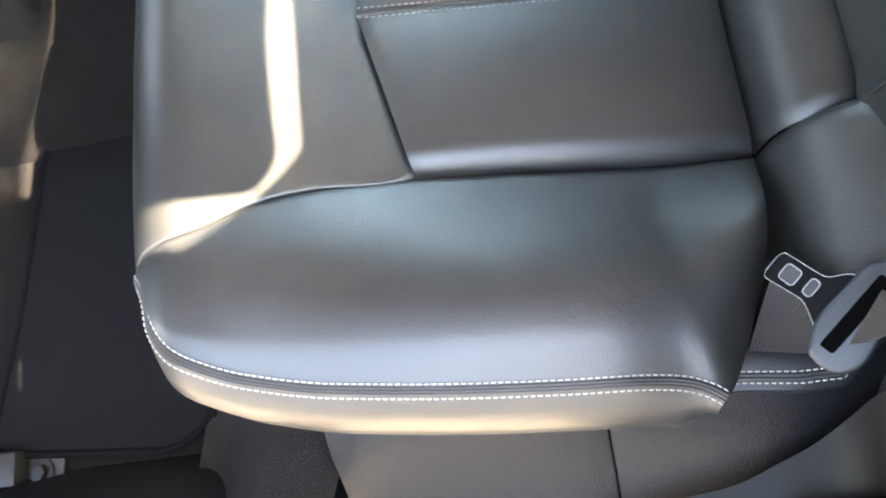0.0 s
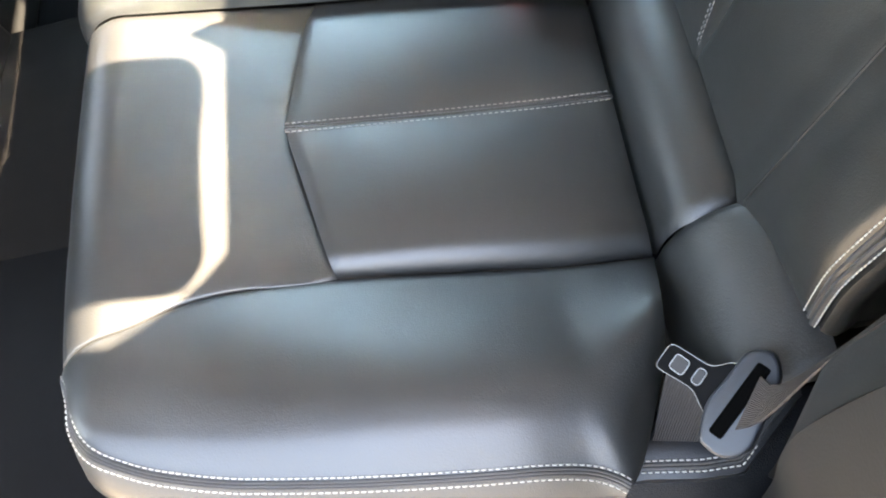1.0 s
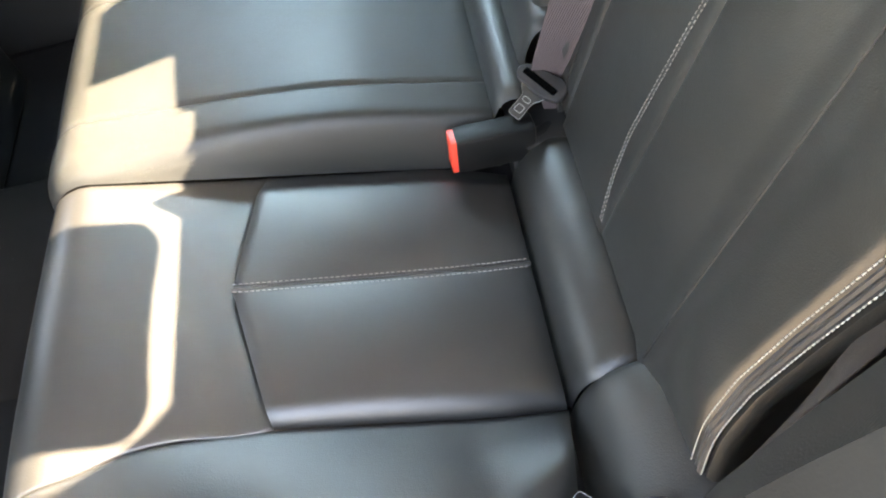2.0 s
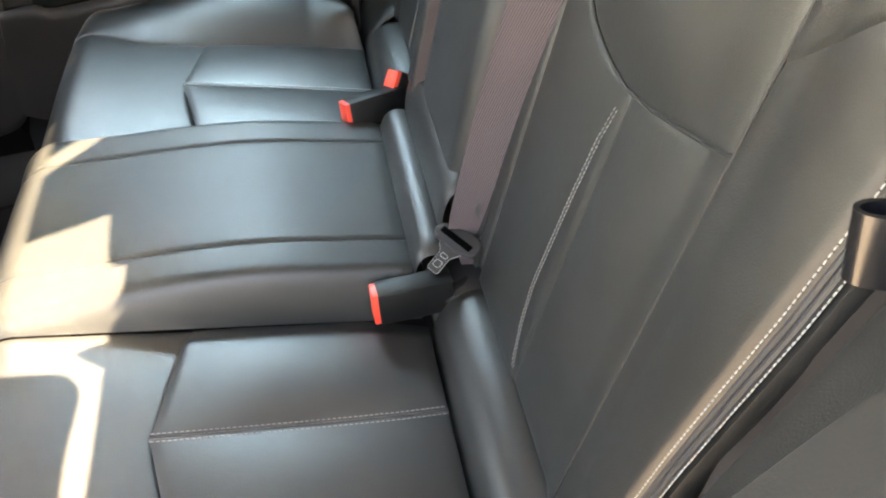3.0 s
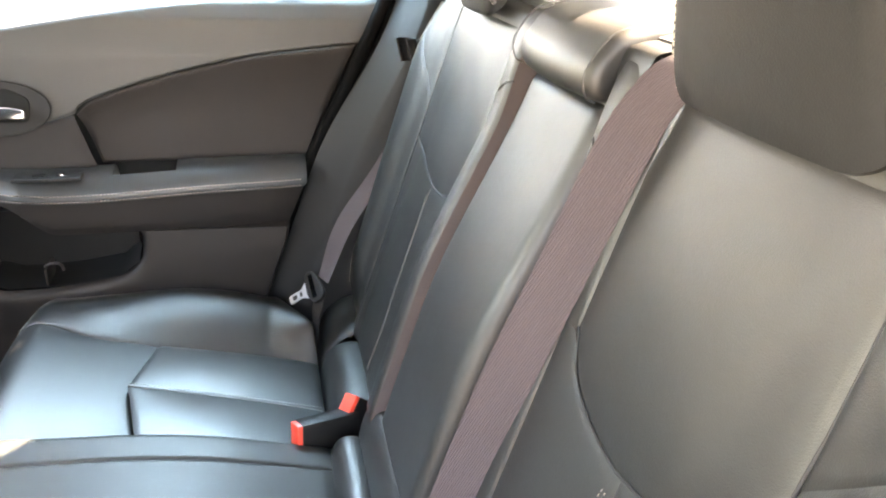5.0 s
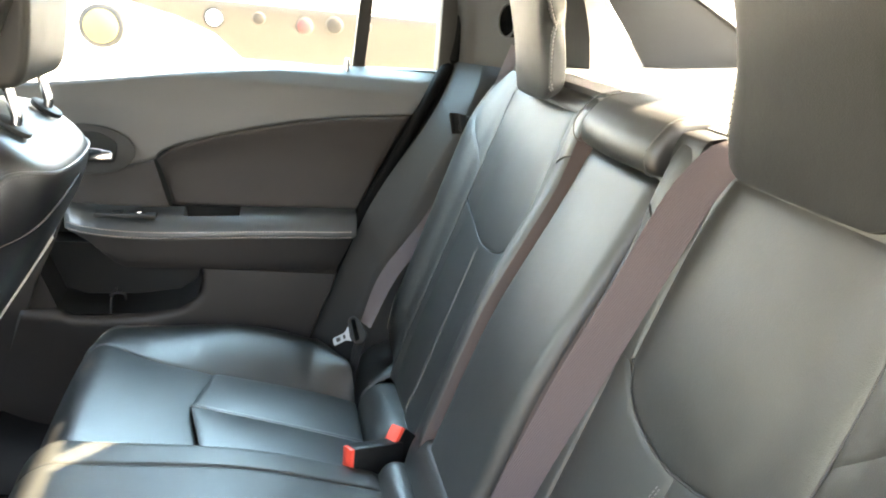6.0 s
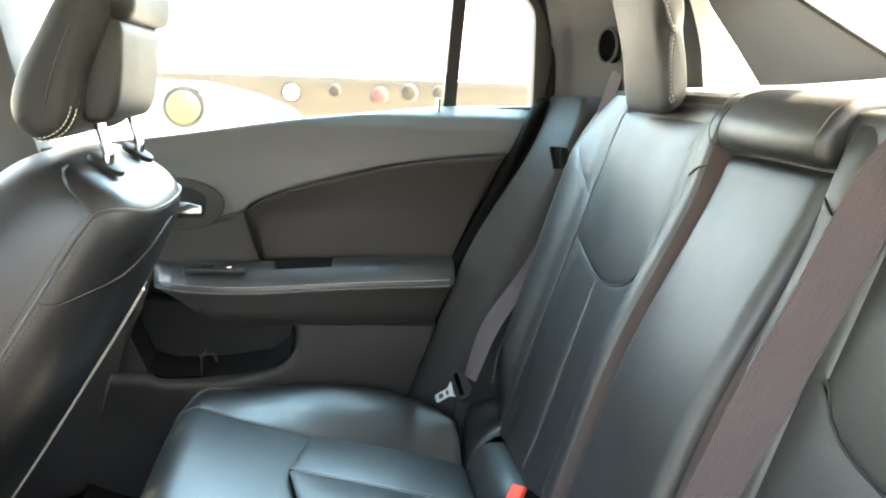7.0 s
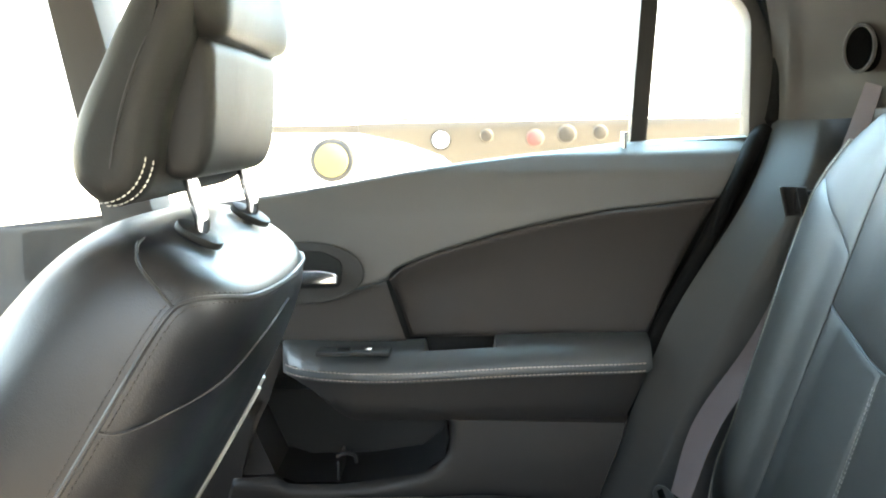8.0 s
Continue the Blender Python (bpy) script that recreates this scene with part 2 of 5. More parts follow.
def grid(P, closed=False):
    """Vertices and faces of a sheet of points P[i, j]."""
    nu, nv = P.shape[:2]
    faces = []
    for i in range(nu - 1):
        for j in range(nv if closed else nv - 1):
            k = (j + 1) % nv
            faces.append((i * nv + j, (i + 1) * nv + j, (i + 1) * nv + k, i * nv + k))
    return list(P.reshape(-1, 3)), faces


def soft_edge(d, w):
    s = np.clip(d / max(w, 1e-6), 0, 1)
    return np.sqrt(np.clip(1 - (1 - s) ** 2, 0, 1))


def panel(c0, c1, to3, n=(44, 26), edge=(0.012, 0.012, 0.012, 0.012), depth=0.009, bulge=0.004, lift=None, mirror=False):
    """An upholstered panel between the plan lines c0 and c1: full in the middle, tucked into the seams at its four edges
    (edge: the width of the rounding at the start and end of the lines, at c0 and at c1)."""
    nu, nv = n
    a, b = curve(c0, nu), curve(c1, nu)
    s = 0.5 - 0.5 * np.cos(np.linspace(0, np.pi, nv))
    s = 0.6 * s + 0.4 * np.linspace(0, 1, nv)
    plan = a[:, None] + s[None, :, None] * (b - a)[:, None]
    across = np.linalg.norm(b - a, axis=1)[:, None]
    mid = 0.5 * (a + b)
    along = np.r_[0, np.cumsum(np.linalg.norm(np.diff(mid, axis=0), axis=1))][:, None]
    u = along / along[-1]
    e = soft_edge(s * across, edge[2]) * soft_edge((1 - s) * across, edge[3])
    e = e * soft_edge(along, edge[0]) * soft_edge(along[-1] - along, edge[1])
    h = bulge * np.sin(np.pi * u) ** 0.7 * np.sin(np.pi * s)[None] ** 0.7 - depth * (1 - e)
    if lift is not None:
        h = h + lift(u + 0 * s, s + 0 * u, plan)
    P = to3(plan, h)
    if mirror:
        P = P * [1, -1, 1] + [0, 2 * MID, 0]
    return grid(P)


def box(lo, hi, r=0.004, seg=2):
    bm = bmesh.new()
    bmesh.ops.create_cube(bm, size=1)
    for v in bm.verts:
        v.co = Vector([lo[k] + (v.co[k] + 0.5) * (hi[k] - lo[k]) for k in range(3)])
    if r:
        bmesh.ops.bevel(bm, geom=bm.edges[:], offset=r, segments=seg, affect="EDGES", profile=0.5)
    return bm


def moved(bm, m):
    bm.transform(m)
    return bm


def prism(outline, axis, lo, hi, r=0.0, seg=2):
    """A closed outline (two coordinates, in order of the two other axes) pushed out along an axis from lo to hi."""
    bm = bmesh.new()

    def spot(p, v):
        q = list(p)
        q.insert(axis, v)
        return q
    a = [bm.verts.new(spot(p, lo)) for p in outline]
    b = [bm.verts.new(spot(p, hi)) for p in outline]
    bm.faces.new(a)
    bm.faces.new(b[::-1])
    for i in range(len(a)):
        j = (i + 1) % len(a)
        bm.faces.new((a[i], b[i], b[j], a[j]))
    if r:
        bm.normal_update()
        rim = [e for e in bm.edges if len(e.link_faces) == 2 and (len(e.link_faces[0].verts) > 4 or len(e.link_faces[1].verts) > 4)]
        bmesh.ops.bevel(bm, geom=rim, offset=r, segments=seg, affect="EDGES", profile=0.5)
    return bm


def rounded(points, r, n=5):
    """A closed outline with its corners rounded."""
    out = []
    p = [Vector(q) for q in points]
    for i, q in enumerate(p):
        a, b = p[i - 1] - q, p[(i + 1) % len(p)] - q
        k = min(r, a.length * 0.49, b.length * 0.49)
        s, e = q + a.normalized() * k, q + b.normalized() * k
        out += [tuple((1 - w) ** 2 * s + 2 * w * (1 - w) * q + w * w * e) for w in np.linspace(0, 1, n)]
    return out


def tube(points, r, n=10, count=None, flat=1.0):
    """A round rod along a line, with closed ends."""
    p = curve(points, count or max(2, 8 * (len(points) - 1)))
    t = np.gradient(p, axis=0)
    t /= np.linalg.norm(t, axis=1)[:, None]
    ref = np.array([0.31, 0.22, 0.92])
    a = np.cross(t, ref)
    a /= np.linalg.norm(a, axis=1)[:, None]
    b = np.cross(t, a)
    w = np.linspace(0, 2 * np.pi, n, endpoint=False)
    P = p[:, None] + r * (np.cos(w)[None, :, None] * a[:, None] + flat * np.sin(w)[None, :, None] * b[:, None])
    v, f = grid(P, True)
    f += [tuple(range(n)), tuple(reversed(range((len(p) - 1) * n, len(p) * n)))]
    return v, f


def stitches(line, side, length=0.0038, gap=0.0014, r=0.00055):
    """A row of separate thread stitches lying on a line of places; side: unit vectors off the surface."""
    at = np.r_[0, np.cumsum(np.linalg.norm(np.diff(line, axis=0), axis=1))]
    v, f = [], []
    s = gap
    ring = np.linspace(0, 2 * np.pi, 6, endpoint=False)
    while s + length < at[-1]:
        p0 = np.array([np.interp(s, at, line[:, k]) for k in range(3)])
        p1 = np.array([np.interp(s + length, at, line[:, k]) for k in range(3)])
        up = np.array([np.interp(s, at, side[:, k]) for k in range(3)])
        t = (p1 - p0) / np.linalg.norm(p1 - p0)
        w = np.cross(t, up)
        w /= np.linalg.norm(w)
        n0 = len(v)
        for q, k, rad in ((p0, -0.6, 0.5), (p0 + 0.2 * (p1 - p0), 0.5, 1.0), (p0 + 0.8 * (p1 - p0), 0.5, 1.0), (p1, -0.6, 0.5)):
            v += [q + r * k * up + r * rad * (math.cos(g) * w + math.sin(g) * up) for g in ring]
        for i in range(3):
            for j in range(6):
                f.append((n0 + i * 6 + j, n0 + i * 6 + (j + 1) % 6, n0 + (i + 1) * 6 + (j + 1) % 6, n0 + (i + 1) * 6 + j))
        f += [tuple(n0 + j for j in range(6)), tuple(n0 + 18 + j for j in range(6))]
        s += length + gap
    return v, f


def strap(left, right, thick=0.0014, n=60):
    """A flat band between two edge lines, with thickness and a lengthwise UV."""
    a, b = curve(left, n), curve(right, n)
    t = np.gradient(0.5 * (a + b), axis=0)
    nn = np.cross(t, b - a)
    nn /= np.linalg.norm(nn, axis=1)[:, None]
    m = 9
    w = np.linspace(0, 1, m)[None, :, None]
    top = a[:, None] + w * (b - a)[:, None] + nn[:, None] * thick / 2
    low = top - nn[:, None] * thick
    P = np.concatenate([top, low[:, ::-1]], 1)
    v, f = grid(P, True)
    f += [tuple(range(2 * m)), tuple(reversed(range((n - 1) * 2 * m, n * 2 * m)))]
    length = np.r_[0, np.cumsum(np.linalg.norm(np.diff(0.5 * (a + b), axis=0), axis=1))]
    uv = [(float((j if j < m else 2 * m - 1 - j) / (m - 1)), float(length[i])) for i in range(n) for j in range(2 * m)]
    return (v, f), uv


def strap_part(name, left, right, mat, parent, label="", thick=0.0014):
    made, uv = strap(left, right, thick)
    ob = part(name, made, mat, parent, label)
    layer = ob.data.uv_layers.new(name="UVMap")
    for loop in ob.data.loops:
        layer.data[loop.index].uv = uv[loop.vertex_index]
    return ob


# ---- seat surfaces ----
MID = 0.652          # the car's middle plane, in y
ROLL = 0.050         # radius of the cushion's front edge
LIP = 0.022          # where the flat top ends


def cushion_z(x):
    return 0.403 - 0.25 * x


def cushion_surface(plan, h):
    """Plan (s, y) of the cushion to places: flat on top, bent round the front edge where s < LIP."""
    s, y = plan[..., 0], plan[..., 1]
    a = np.clip((LIP - s) / ROLL, 0, np.pi / 2)
    down = np.clip(LIP - np.pi / 2 * ROLL - s, 0, None)
    zr = cushion_z(LIP)
    top = s >= LIP
    x = np.where(top, s, LIP - (ROLL + h) * np.sin(a))
    z = np.where(top, cushion_z(s) + h, zr - ROLL + (ROLL + h) * np.cos(a) - down)
    x = np.where(top, x, x + 0.12 * down)
    return np.stack([x, y + 0 * x, z], -1)


def back_x(z):
    return 0.53 + 0.32 * (z - 0.33)


def back_surface(plan, h):
    """Plan (y, z) of the backrest to places; h pushes out of the backrest."""
    y, z = plan[..., 0], plan[..., 1]
    return np.stack([back_x(z) - 0.952 * h, y, z + 0.305 * h], -1)


def flip(P):
    return np.asarray(P, float) * [1, -1, 1] + [0, 2 * MID, 0]


def mirrored(points, on):
    return flip(points) if on else np.asarray(points, float)


def smooth01(x):
    x = np.clip(x, 0, 1)
    return x * x * (3 - 2 * x)


OUTER_SEAM = [(-0.044, 0.128), (-0.005, 0.138), (0.043, 0.151), (0.085, 0.167), (0.128, 0.174), (0.206, 0.177), (0.303, 0.173), (0.393, 0.169), (0.468, 0.170)]
OUTER_EDGE = [(-0.046, 0.127), (-0.030, 0.122), (-0.014, 0.112), (-0.006, 0.098), (-0.001, 0.081), (0.011, 0.0635), (0.0255, 0.0510), (0.043, 0.0420), (0.0625, 0.0340), (0.083, 0.0280), (0.110, 0.0215), (0.142, 0.0160), (0.219, 0.0070), (0.297, 0.0010), (0.352, -0.0015), (0.378, -0.0045), (0.394, -0.0100), (0.405, -0.0175), (0.422, 0.005), (0.455, 0.077)]


def bolster_lift(u, v, plan):
    """The bolster rises outward and rolls over towards its stitched edge."""
    x = plan[..., 0]
    return 0.026 * v * smooth01(x / 0.35) + 0.010 * np.sin(np.pi * v) * smooth01(x / 0.1) + 0.011 * np.sin(np.pi * v ** 1.5) * smooth01((x - 0.07) / 0.24) - 0.006 * smooth01((v - 0.78) / 0.22) * smooth01((x + 0.04) / 0.1) - 0.008 * smooth01((x - 0.330) / 0.080) * smooth01((v - 0.45) / 0.55)


def far_bolster_lift(u, v, plan):
    """The less used bolster stands fuller."""
    x = plan[..., 0]
    return bolster_lift(u, v, plan) + (0.017 * np.sin(np.pi * v) + 0.014 * v) * smooth01((x - 0.02) / 0.24)


def outer_edge_places(n, inward=0.0, mirror=False):
    """Places along the cushion's outer top edge, a little inward or outward of the stitched seam, and the way off the surface."""
    c = curve(OUTER_EDGE[:-2], n)
    t = np.gradient(c, axis=0)
    t /= np.linalg.norm(t, axis=1)[:, None]
    nrm = np.stack([-t[:, 1], t[:, 0]], 1)
    c = c + nrm * inward
    across = np.interp(c[:, 0], [-0.044, 0.0, 0.08, 0.2, 0.4], [0.012, 0.07, 0.13, 0.165, 0.175])
    v = np.clip(1 - max(inward, 0) / across, 0.5, 1)
    h = (far_bolster_lift if mirror else bolster_lift)(0, v, c) + (0.0012 * np.sin(np.pi * v) + 0.0016 * smooth01((c[:, 0] - 0.36) / 0.03) if inward > 0 else inward * 0.8)
    P = cushion_surface(c, h)
    up = np.stack([-0.5 * nrm[:, 0] * 0.8, -0.5 * nrm[:, 1], 0.86 + 0 * h], 1)
    return (flip(P), up * [1, -1, 1]) if mirror else (P, up)


bench = thing("rear_bench_cushion", "charcoal leather rear bench cushion with pale double stitching, sunlit front edge", "car seat")
FAR = (False, True)
for far in FAR:
    part("outer_bolster", panel(OUTER_SEAM, OUTER_EDGE, cushion_surface, (64, 40), (0.004, 0.004, 0.008, 0.006), 0.003, 0.004, far_bolster_lift if far else bolster_lift, far), LEATHER, bench)
    # the side of the cushion below the stitched edge
    top, _ = outer_edge_places(64, -0.0018, far)
    out = -1 if not far else 1
    prof = [(0, 0.0, -0.002), (0.10, 0.012, -0.012), (0.3, 0.022, -0.030), (0.6, 0.024, -0.058), (0.85, 0.014, -0.082), (1, -0.004, -0.094)]
    c = curve(OUTER_EDGE[:-2], 64)
    t = np.gradient(c, axis=0)
    t /= np.linalg.norm(t, axis=1)[:, None]
    nrm = np.stack([t[:, 1], -t[:, 0], 0 * t[:, 0]], 1) * ([1, -1, 1] if far else [1, 1, 1])
    fade = smooth01(np.linspace(0, 1, 64) / 0.25)[:, None]
    shut = 0.30 + 0.70 * smooth01((1 - np.linspace(0, 1, 64)) / 0.06)[:, None]
    P = np.stack([top + nrm * d * (0.2 + 0.8 * fade) * shut + np.array([0, 0, 1.0]) * dz * shut for _, d, dz in prof], 1)
    part("side_skirt", grid(P), LEATHER, bench)
    rim, up = outer_edge_places(64, -0.001, far)
    for inward in (0.0036, 0.0014, -0.0006):
        rim, up = outer_edge_places(64, inward, far)
        part("piping", tube(rim + up * 0.0003, 0.0014, 8, 120), PIPING, bench, "dark leather welt between two rows of stitching")
    for inward, name in ((0.0066, "stitching"), (-0.0026, "stitching")):
        line, up = outer_edge_places(160, inward, far)
        line = line + up * (0.0012 if inward > 0 else 0.0030)
        part(name, stitches(line, up), THREAD, bench, "pale grey thread stitches")
    # front panel in one piece from under the lip to the insert
    front_low = [(-0.19, 0.118), (-0.19, 0.22), (-0.19, 0.33), (-0.19, 0.473)]
    front_back = OUTER_SEAM[:6] + [(0.1985, 0.227), (0.1795, 0.318), (0.1875, 0.391), (0.2085, 0.473)]
    part("front_panel", panel(front_low, front_back, cushion_surface, (72, 48), (0.004, 0.006, 0.02, 0.008), 0.004, 0.004, None, far), LEATHER, bench)
    line_o = [(0.207, 0.177), (0.30, 0.173), (0.393, 0.169), (0.467, 0.170)]
    line_m = [(0.175, 0.320), (0.30, 0.322), (0.40, 0.325), (0.466, 0.329)]
    line_i = [(0.205, 0.473), (0.30, 0.474), (0.40, 0.474), (0.466, 0.462)]
    part("insert_panel", panel(line_o, line_m, cushion_surface, (44, 44), (0.007, 0.012, 0.005, 0.002), 0.0026, 0.008, lambda u, v, p: -0.007 + 0.019 * soft_edge(v, 0.15), far), LEATHER, bench)
    part("insert_panel", panel(line_m, line_i, cushion_surface, (44, 34), (0.007, 0.012, 0.002, 0.030), 0.0026, 0.008, lambda u, v, p: 0.012 * smooth01((1 - v) * 4), far), LEATHER, bench)
    ridge = curve(line_m, 40)
    part("insert_ridge", tube(mirrored(cushion_surface(ridge, 0.0112 + 0 * ridge[:, 0]), far), 0.0024, 8, 60), PIPING, bench)
    for off in (-0.0046, 0.0046):
        c = curve(line_m, 80) + [0, off]
        line = mirrored(cushion_surface(c, 0.0134 + 0 * c[:, 0]), far)
        part("insert_stitching", stitches(line, np.tile([0.24, 0, 0.97], (80, 1)), 0.004, 0.0015, 0.0006), DULL_THREAD, bench, "grey thread stitches across the insert")

# raised middle place


def mid_lift(u, v, plan):
    x, y = plan[..., 0], plan[..., 1]
    side = np.minimum(np.abs(y - 0.474), np.abs(2 * MID - 0.474 - y))
    return 0.062 * smooth01((x + 0.12) / 0.46) * (1 - (1 - np.clip(side / 0.034, 0, 1)) ** 2.6) + 0.004 * soft_edge(side, 0.03)


mid_lines = [0.4735, 0.548, 2 * MID - 0.548, 2 * MID - 0.4735]
for k in range(3):
    a, b = mid_lines[k], mid_lines[k + 1]
    edge = (0.02, 0.02, 0.005, 0.005)
    part("middle_panel", panel([(-0.19, a), (0, a), (0.2, a), (0.462, a)], [(-0.19, b), (0, b), (0.2, b), (0.462, b)], cushion_surface, (80, 26), edge, 0.0028, 0.002, mid_lift), WORN_LEATHER, bench)
part("cushion_core", box((0.02, 0.03, 0.12), (0.50, 2 * MID - 0.03, 0.262), 0.02), RUBBER, bench)


def roll_panel(y0, y1, a, b, c, far, puff=0.004, tilt=0.0):
    """A soft roll across the seat, its section a bent line through three places (x, z)."""
    ys = np.linspace(y0, y1, 40)
    w = np.linspace(0, 1, 20)[:, None]
    sec = (1 - w) ** 2 * np.array(a) + 2 * w * (1 - w) * np.array(b) + w * w * np.array(c)
    end = soft_edge(np.minimum(ys - y0, y1 - ys), 0.018)
    mid = sec.mean(0) - [0, 0.012]
    P = np.zeros((40, 20, 3))
    for i, y in enumerate(ys):
        q = mid + (sec - mid) * (0.78 + 0.22 * end[i])
        P[i, :, 0], P[i, :, 1], P[i, :, 2] = q[:, 0] + tilt * (y - y0), y, q[:, 1] + puff * math.sin(math.pi * (y - y0) / (y1 - y0))
    return grid(flip(P) if far else P)


# ---- backrest ----
def insert_low(y):
    """Height of the U-shaped seam at the bottom of the backrest insert."""
    return np.interp(y, [0.168, 0.178, 0.205, 0.231, 0.279, 0.318, 0.347, 0.375, 0.402, 0.425, 0.445], [0.707, 0.702, 0.692, 0.684, 0.671, 0.665, 0.666, 0.670, 0.677, 0.689, 0.715])


for far in FAR:
    rest = thing("rear_seatback", "charcoal leather rear seat backrest with outer bolster and stitched edge", "car seat", "rear seat backrests")
    ys = np.linspace(0.1675, 0.449, 14)
    low = [(y, float(insert_low(y))) for y in ys]
    high = [(y, 0.910) for y in ys]
    part("insert", panel(low, high, back_surface, (40, 34), (0.006, 0.012, 0.007, 0.010), 0.0012, 0.008, lambda u, v, p: 0.006 * (1 - smooth01(u * 4)), far), BACK_LEATHER, rest)
    y_st = lambda z: np.interp(z, [0.34, 0.37, 0.41, 0.455, 0.50, 0.565, 0.62, 0.66, 0.67], [0.312, 0.322, 0.332, 0.336, 0.332, 0.3275, 0.3225, 0.314, 0.309])
    ub = [(y, float(insert_low(y)) + 0.001) for y in np.linspace(0.310, 0.445, 8)]
    # below the insert: an inner and an outer piece, parted by the stitched seam
    part("lower_panel", panel([(y, 0.338) for y in np.linspace(0.316, 0.470, 8)], ub[:-1] + [(0.472, 0.725)], back_surface, (40, 34), (0.004, 0.010, 0.012, 0.007), 0.0012, 0.006, None, far), BACK_LEATHER, rest)
    part("lower_panel", panel([(y, 0.345) for y in np.linspace(0.1675, 0.316, 8)], [(y, float(insert_low(y)) + 0.001) for y in np.linspace(0.1675, 0.310, 8)], back_surface, (40, 34), (0.006, 0.004, 0.012, 0.007), 0.0012, 0.006, lambda u, v, p: 0.006 * (1 - smooth01(u * 4)), far), BACK_LEATHER, rest)
    seam = np.array([(y, float(insert_low(y)) + 0.0005) for y in np.linspace(0.171, 0.447, 40)])
    part("insert_seam", tube(mirrored(back_surface(seam, 0.0001 + 0.006 * (1 - smooth01((seam[:, 0] - 0.1675) / 0.068))), far), 0.0016, 6, 90), RUBBER, rest)
    for off in (-0.0021, 0.0023):
        zz = np.linspace(0.36, 0.655, 70)
        c = np.stack([y_st(zz) + off, zz], 1)
        part("lower_stitching", stitches(mirrored(back_surface(c, 0.0036 + 0.003 * np.sin(np.pi * (zz - 0.34) / 0.33)), far), np.tile([-0.95, 0, 0.3], (70, 1)), 0.0036, 0.0018, 0.00045), DULL_THREAD, rest, "grey thread stitches beside the lower seam")
    # inner margin beside the middle armrest
    part("inner_margin", panel([(0.443, z) for z in (0.705, 0.8, 0.915)], [(0.500, z) for z in (0.70, 0.8, 0.925)], back_surface, (30, 16), (0.01, 0.01, 0.008, 0.016), 0.008, 0.004, None, far), BACK_LEATHER, rest)
    part("inner_margin", panel([(0.470, z) for z in (0.34, 0.5, 0.738)], [(0.515, z) for z in (0.34, 0.5, 0.72)], back_surface, (30, 16), (0.01, 0.01, 0.006, 0.016), 0.008, 0.003, None, far), BACK_LEATHER, rest)
    # outer bolster in two pieces, parted by a slanting seam
    puff = lambda u, v, p: (0.030 * np.sin(np.pi / 2 * np.clip(v / 0.86, 0, 1)) ** 1.1 - 0.007 * smooth01((v - 0.88) / 0.12)) * smooth01((p[..., 1] - 0.33) / 0.14) * (1 - 0.7 * smooth01((p[..., 1] - 0.80) / 0.15)) + 0.006 * (1 - smooth01(v * 3.0))
    part("bolster", panel([(0.174, 0.350), (0.173, 0.47), (0.173, 0.60), (0.1725, 0.764)], [(0.060, 0.392), (0.070, 0.50), (0.060, 0.63), (0.050, 0.753), (0.047, 0.822), (0.054, 0.860)], back_surface, (50, 34), (0.012, 0.003, 0.008, 0.008), 0.0018, 0.002, puff, far), BACK_LEATHER, rest)
    part("bolster", panel([(0.1725, 0.7600), (0.175, 0.81), (0.179, 0.87), (0.187, 0.935)], [(0.0535, 0.8580), (0.060, 0.875), (0.072, 0.90), (0.115, 0.935)], back_surface, (40, 30), (0.003, 0.02, 0.008, 0.008), 0.0018, 0.002, puff, far), BACK_LEATHER, rest)
    side_seam = np.array([(0.1710, z) for z in np.linspace(0.36, 0.80, 30)] + [(0.1745, 0.86), (0.178, 0.905)])
    part("bolster_seam", tube(mirrored(back_surface(side_seam, np.full(32, 0.0064)), far), 0.0014, 6, 90), RUBBER, rest)
    # stitched outer edge and side
    ez = np.linspace(0.395, 0.90, 120)
    ey = np.interp(ez, [0.395, 0.44, 0.50, 0.56, 0.63, 0.69, 0.753, 0.822, 0.86, 0.90], [0.060, 0.066, 0.070, 0.0665, 0.060, 0.054, 0.050, 0.047, 0.054, 0.072])
    eh = 0.023 * smooth01((ez - 0.33) / 0.14) * (1 - 0.7 * smooth01((ez - 0.80) / 0.15))
    for dy, dh in ((0.0060, 0.0052), (-0.0060, 0.0016)):
        line = mirrored(back_surface(np.stack([ey + dy, ez], 1), eh + dh), far)
        part("edge_stitching", stitches(line, np.tile([-0.8, -0.5 if not far else 0.5, 0.25], (120, 1)), 0.0034, 0.0011, 0.00050), THREAD, rest, "pale thread stitches along the outer edge")
    for dy in (0.0025, -0.0025):
        line = mirrored(back_surface(np.stack([ey + dy, ez], 1), eh + 0.0008), far)
        part("edge_piping", tube(line, 0.0028, 8, 90), PIPING, rest)
    offs = [(0.0, -0.003), (-0.008, -0.002), (-0.0115, -0.006), (-0.0125, -0.012), (-0.010, -0.020), (-0.004, -0.030), (0.0, -0.10)]
    if far:
        offs = [(0.0, -0.003), (-0.010, -0.003), (-0.015, -0.008), (-0.022, -0.022), (-0.026, -0.05), (-0.026, -0.11)]
    P = np.stack([back_surface(np.stack([ey + dy, ez], 1), eh + dh) for dy, dh in offs], 1)
    part("side_skirt", grid(flip(P) if far else P), BACK_LEATHER, rest)
    # rounded top running back to the shelf
    tp = np.zeros((30, 10, 3))
    for i, y in enumerate(np.linspace(0.10, 0.50, 30)):
        for j, w in enumerate(np.linspace(0, 1, 10)):
            g = w * math.pi / 2
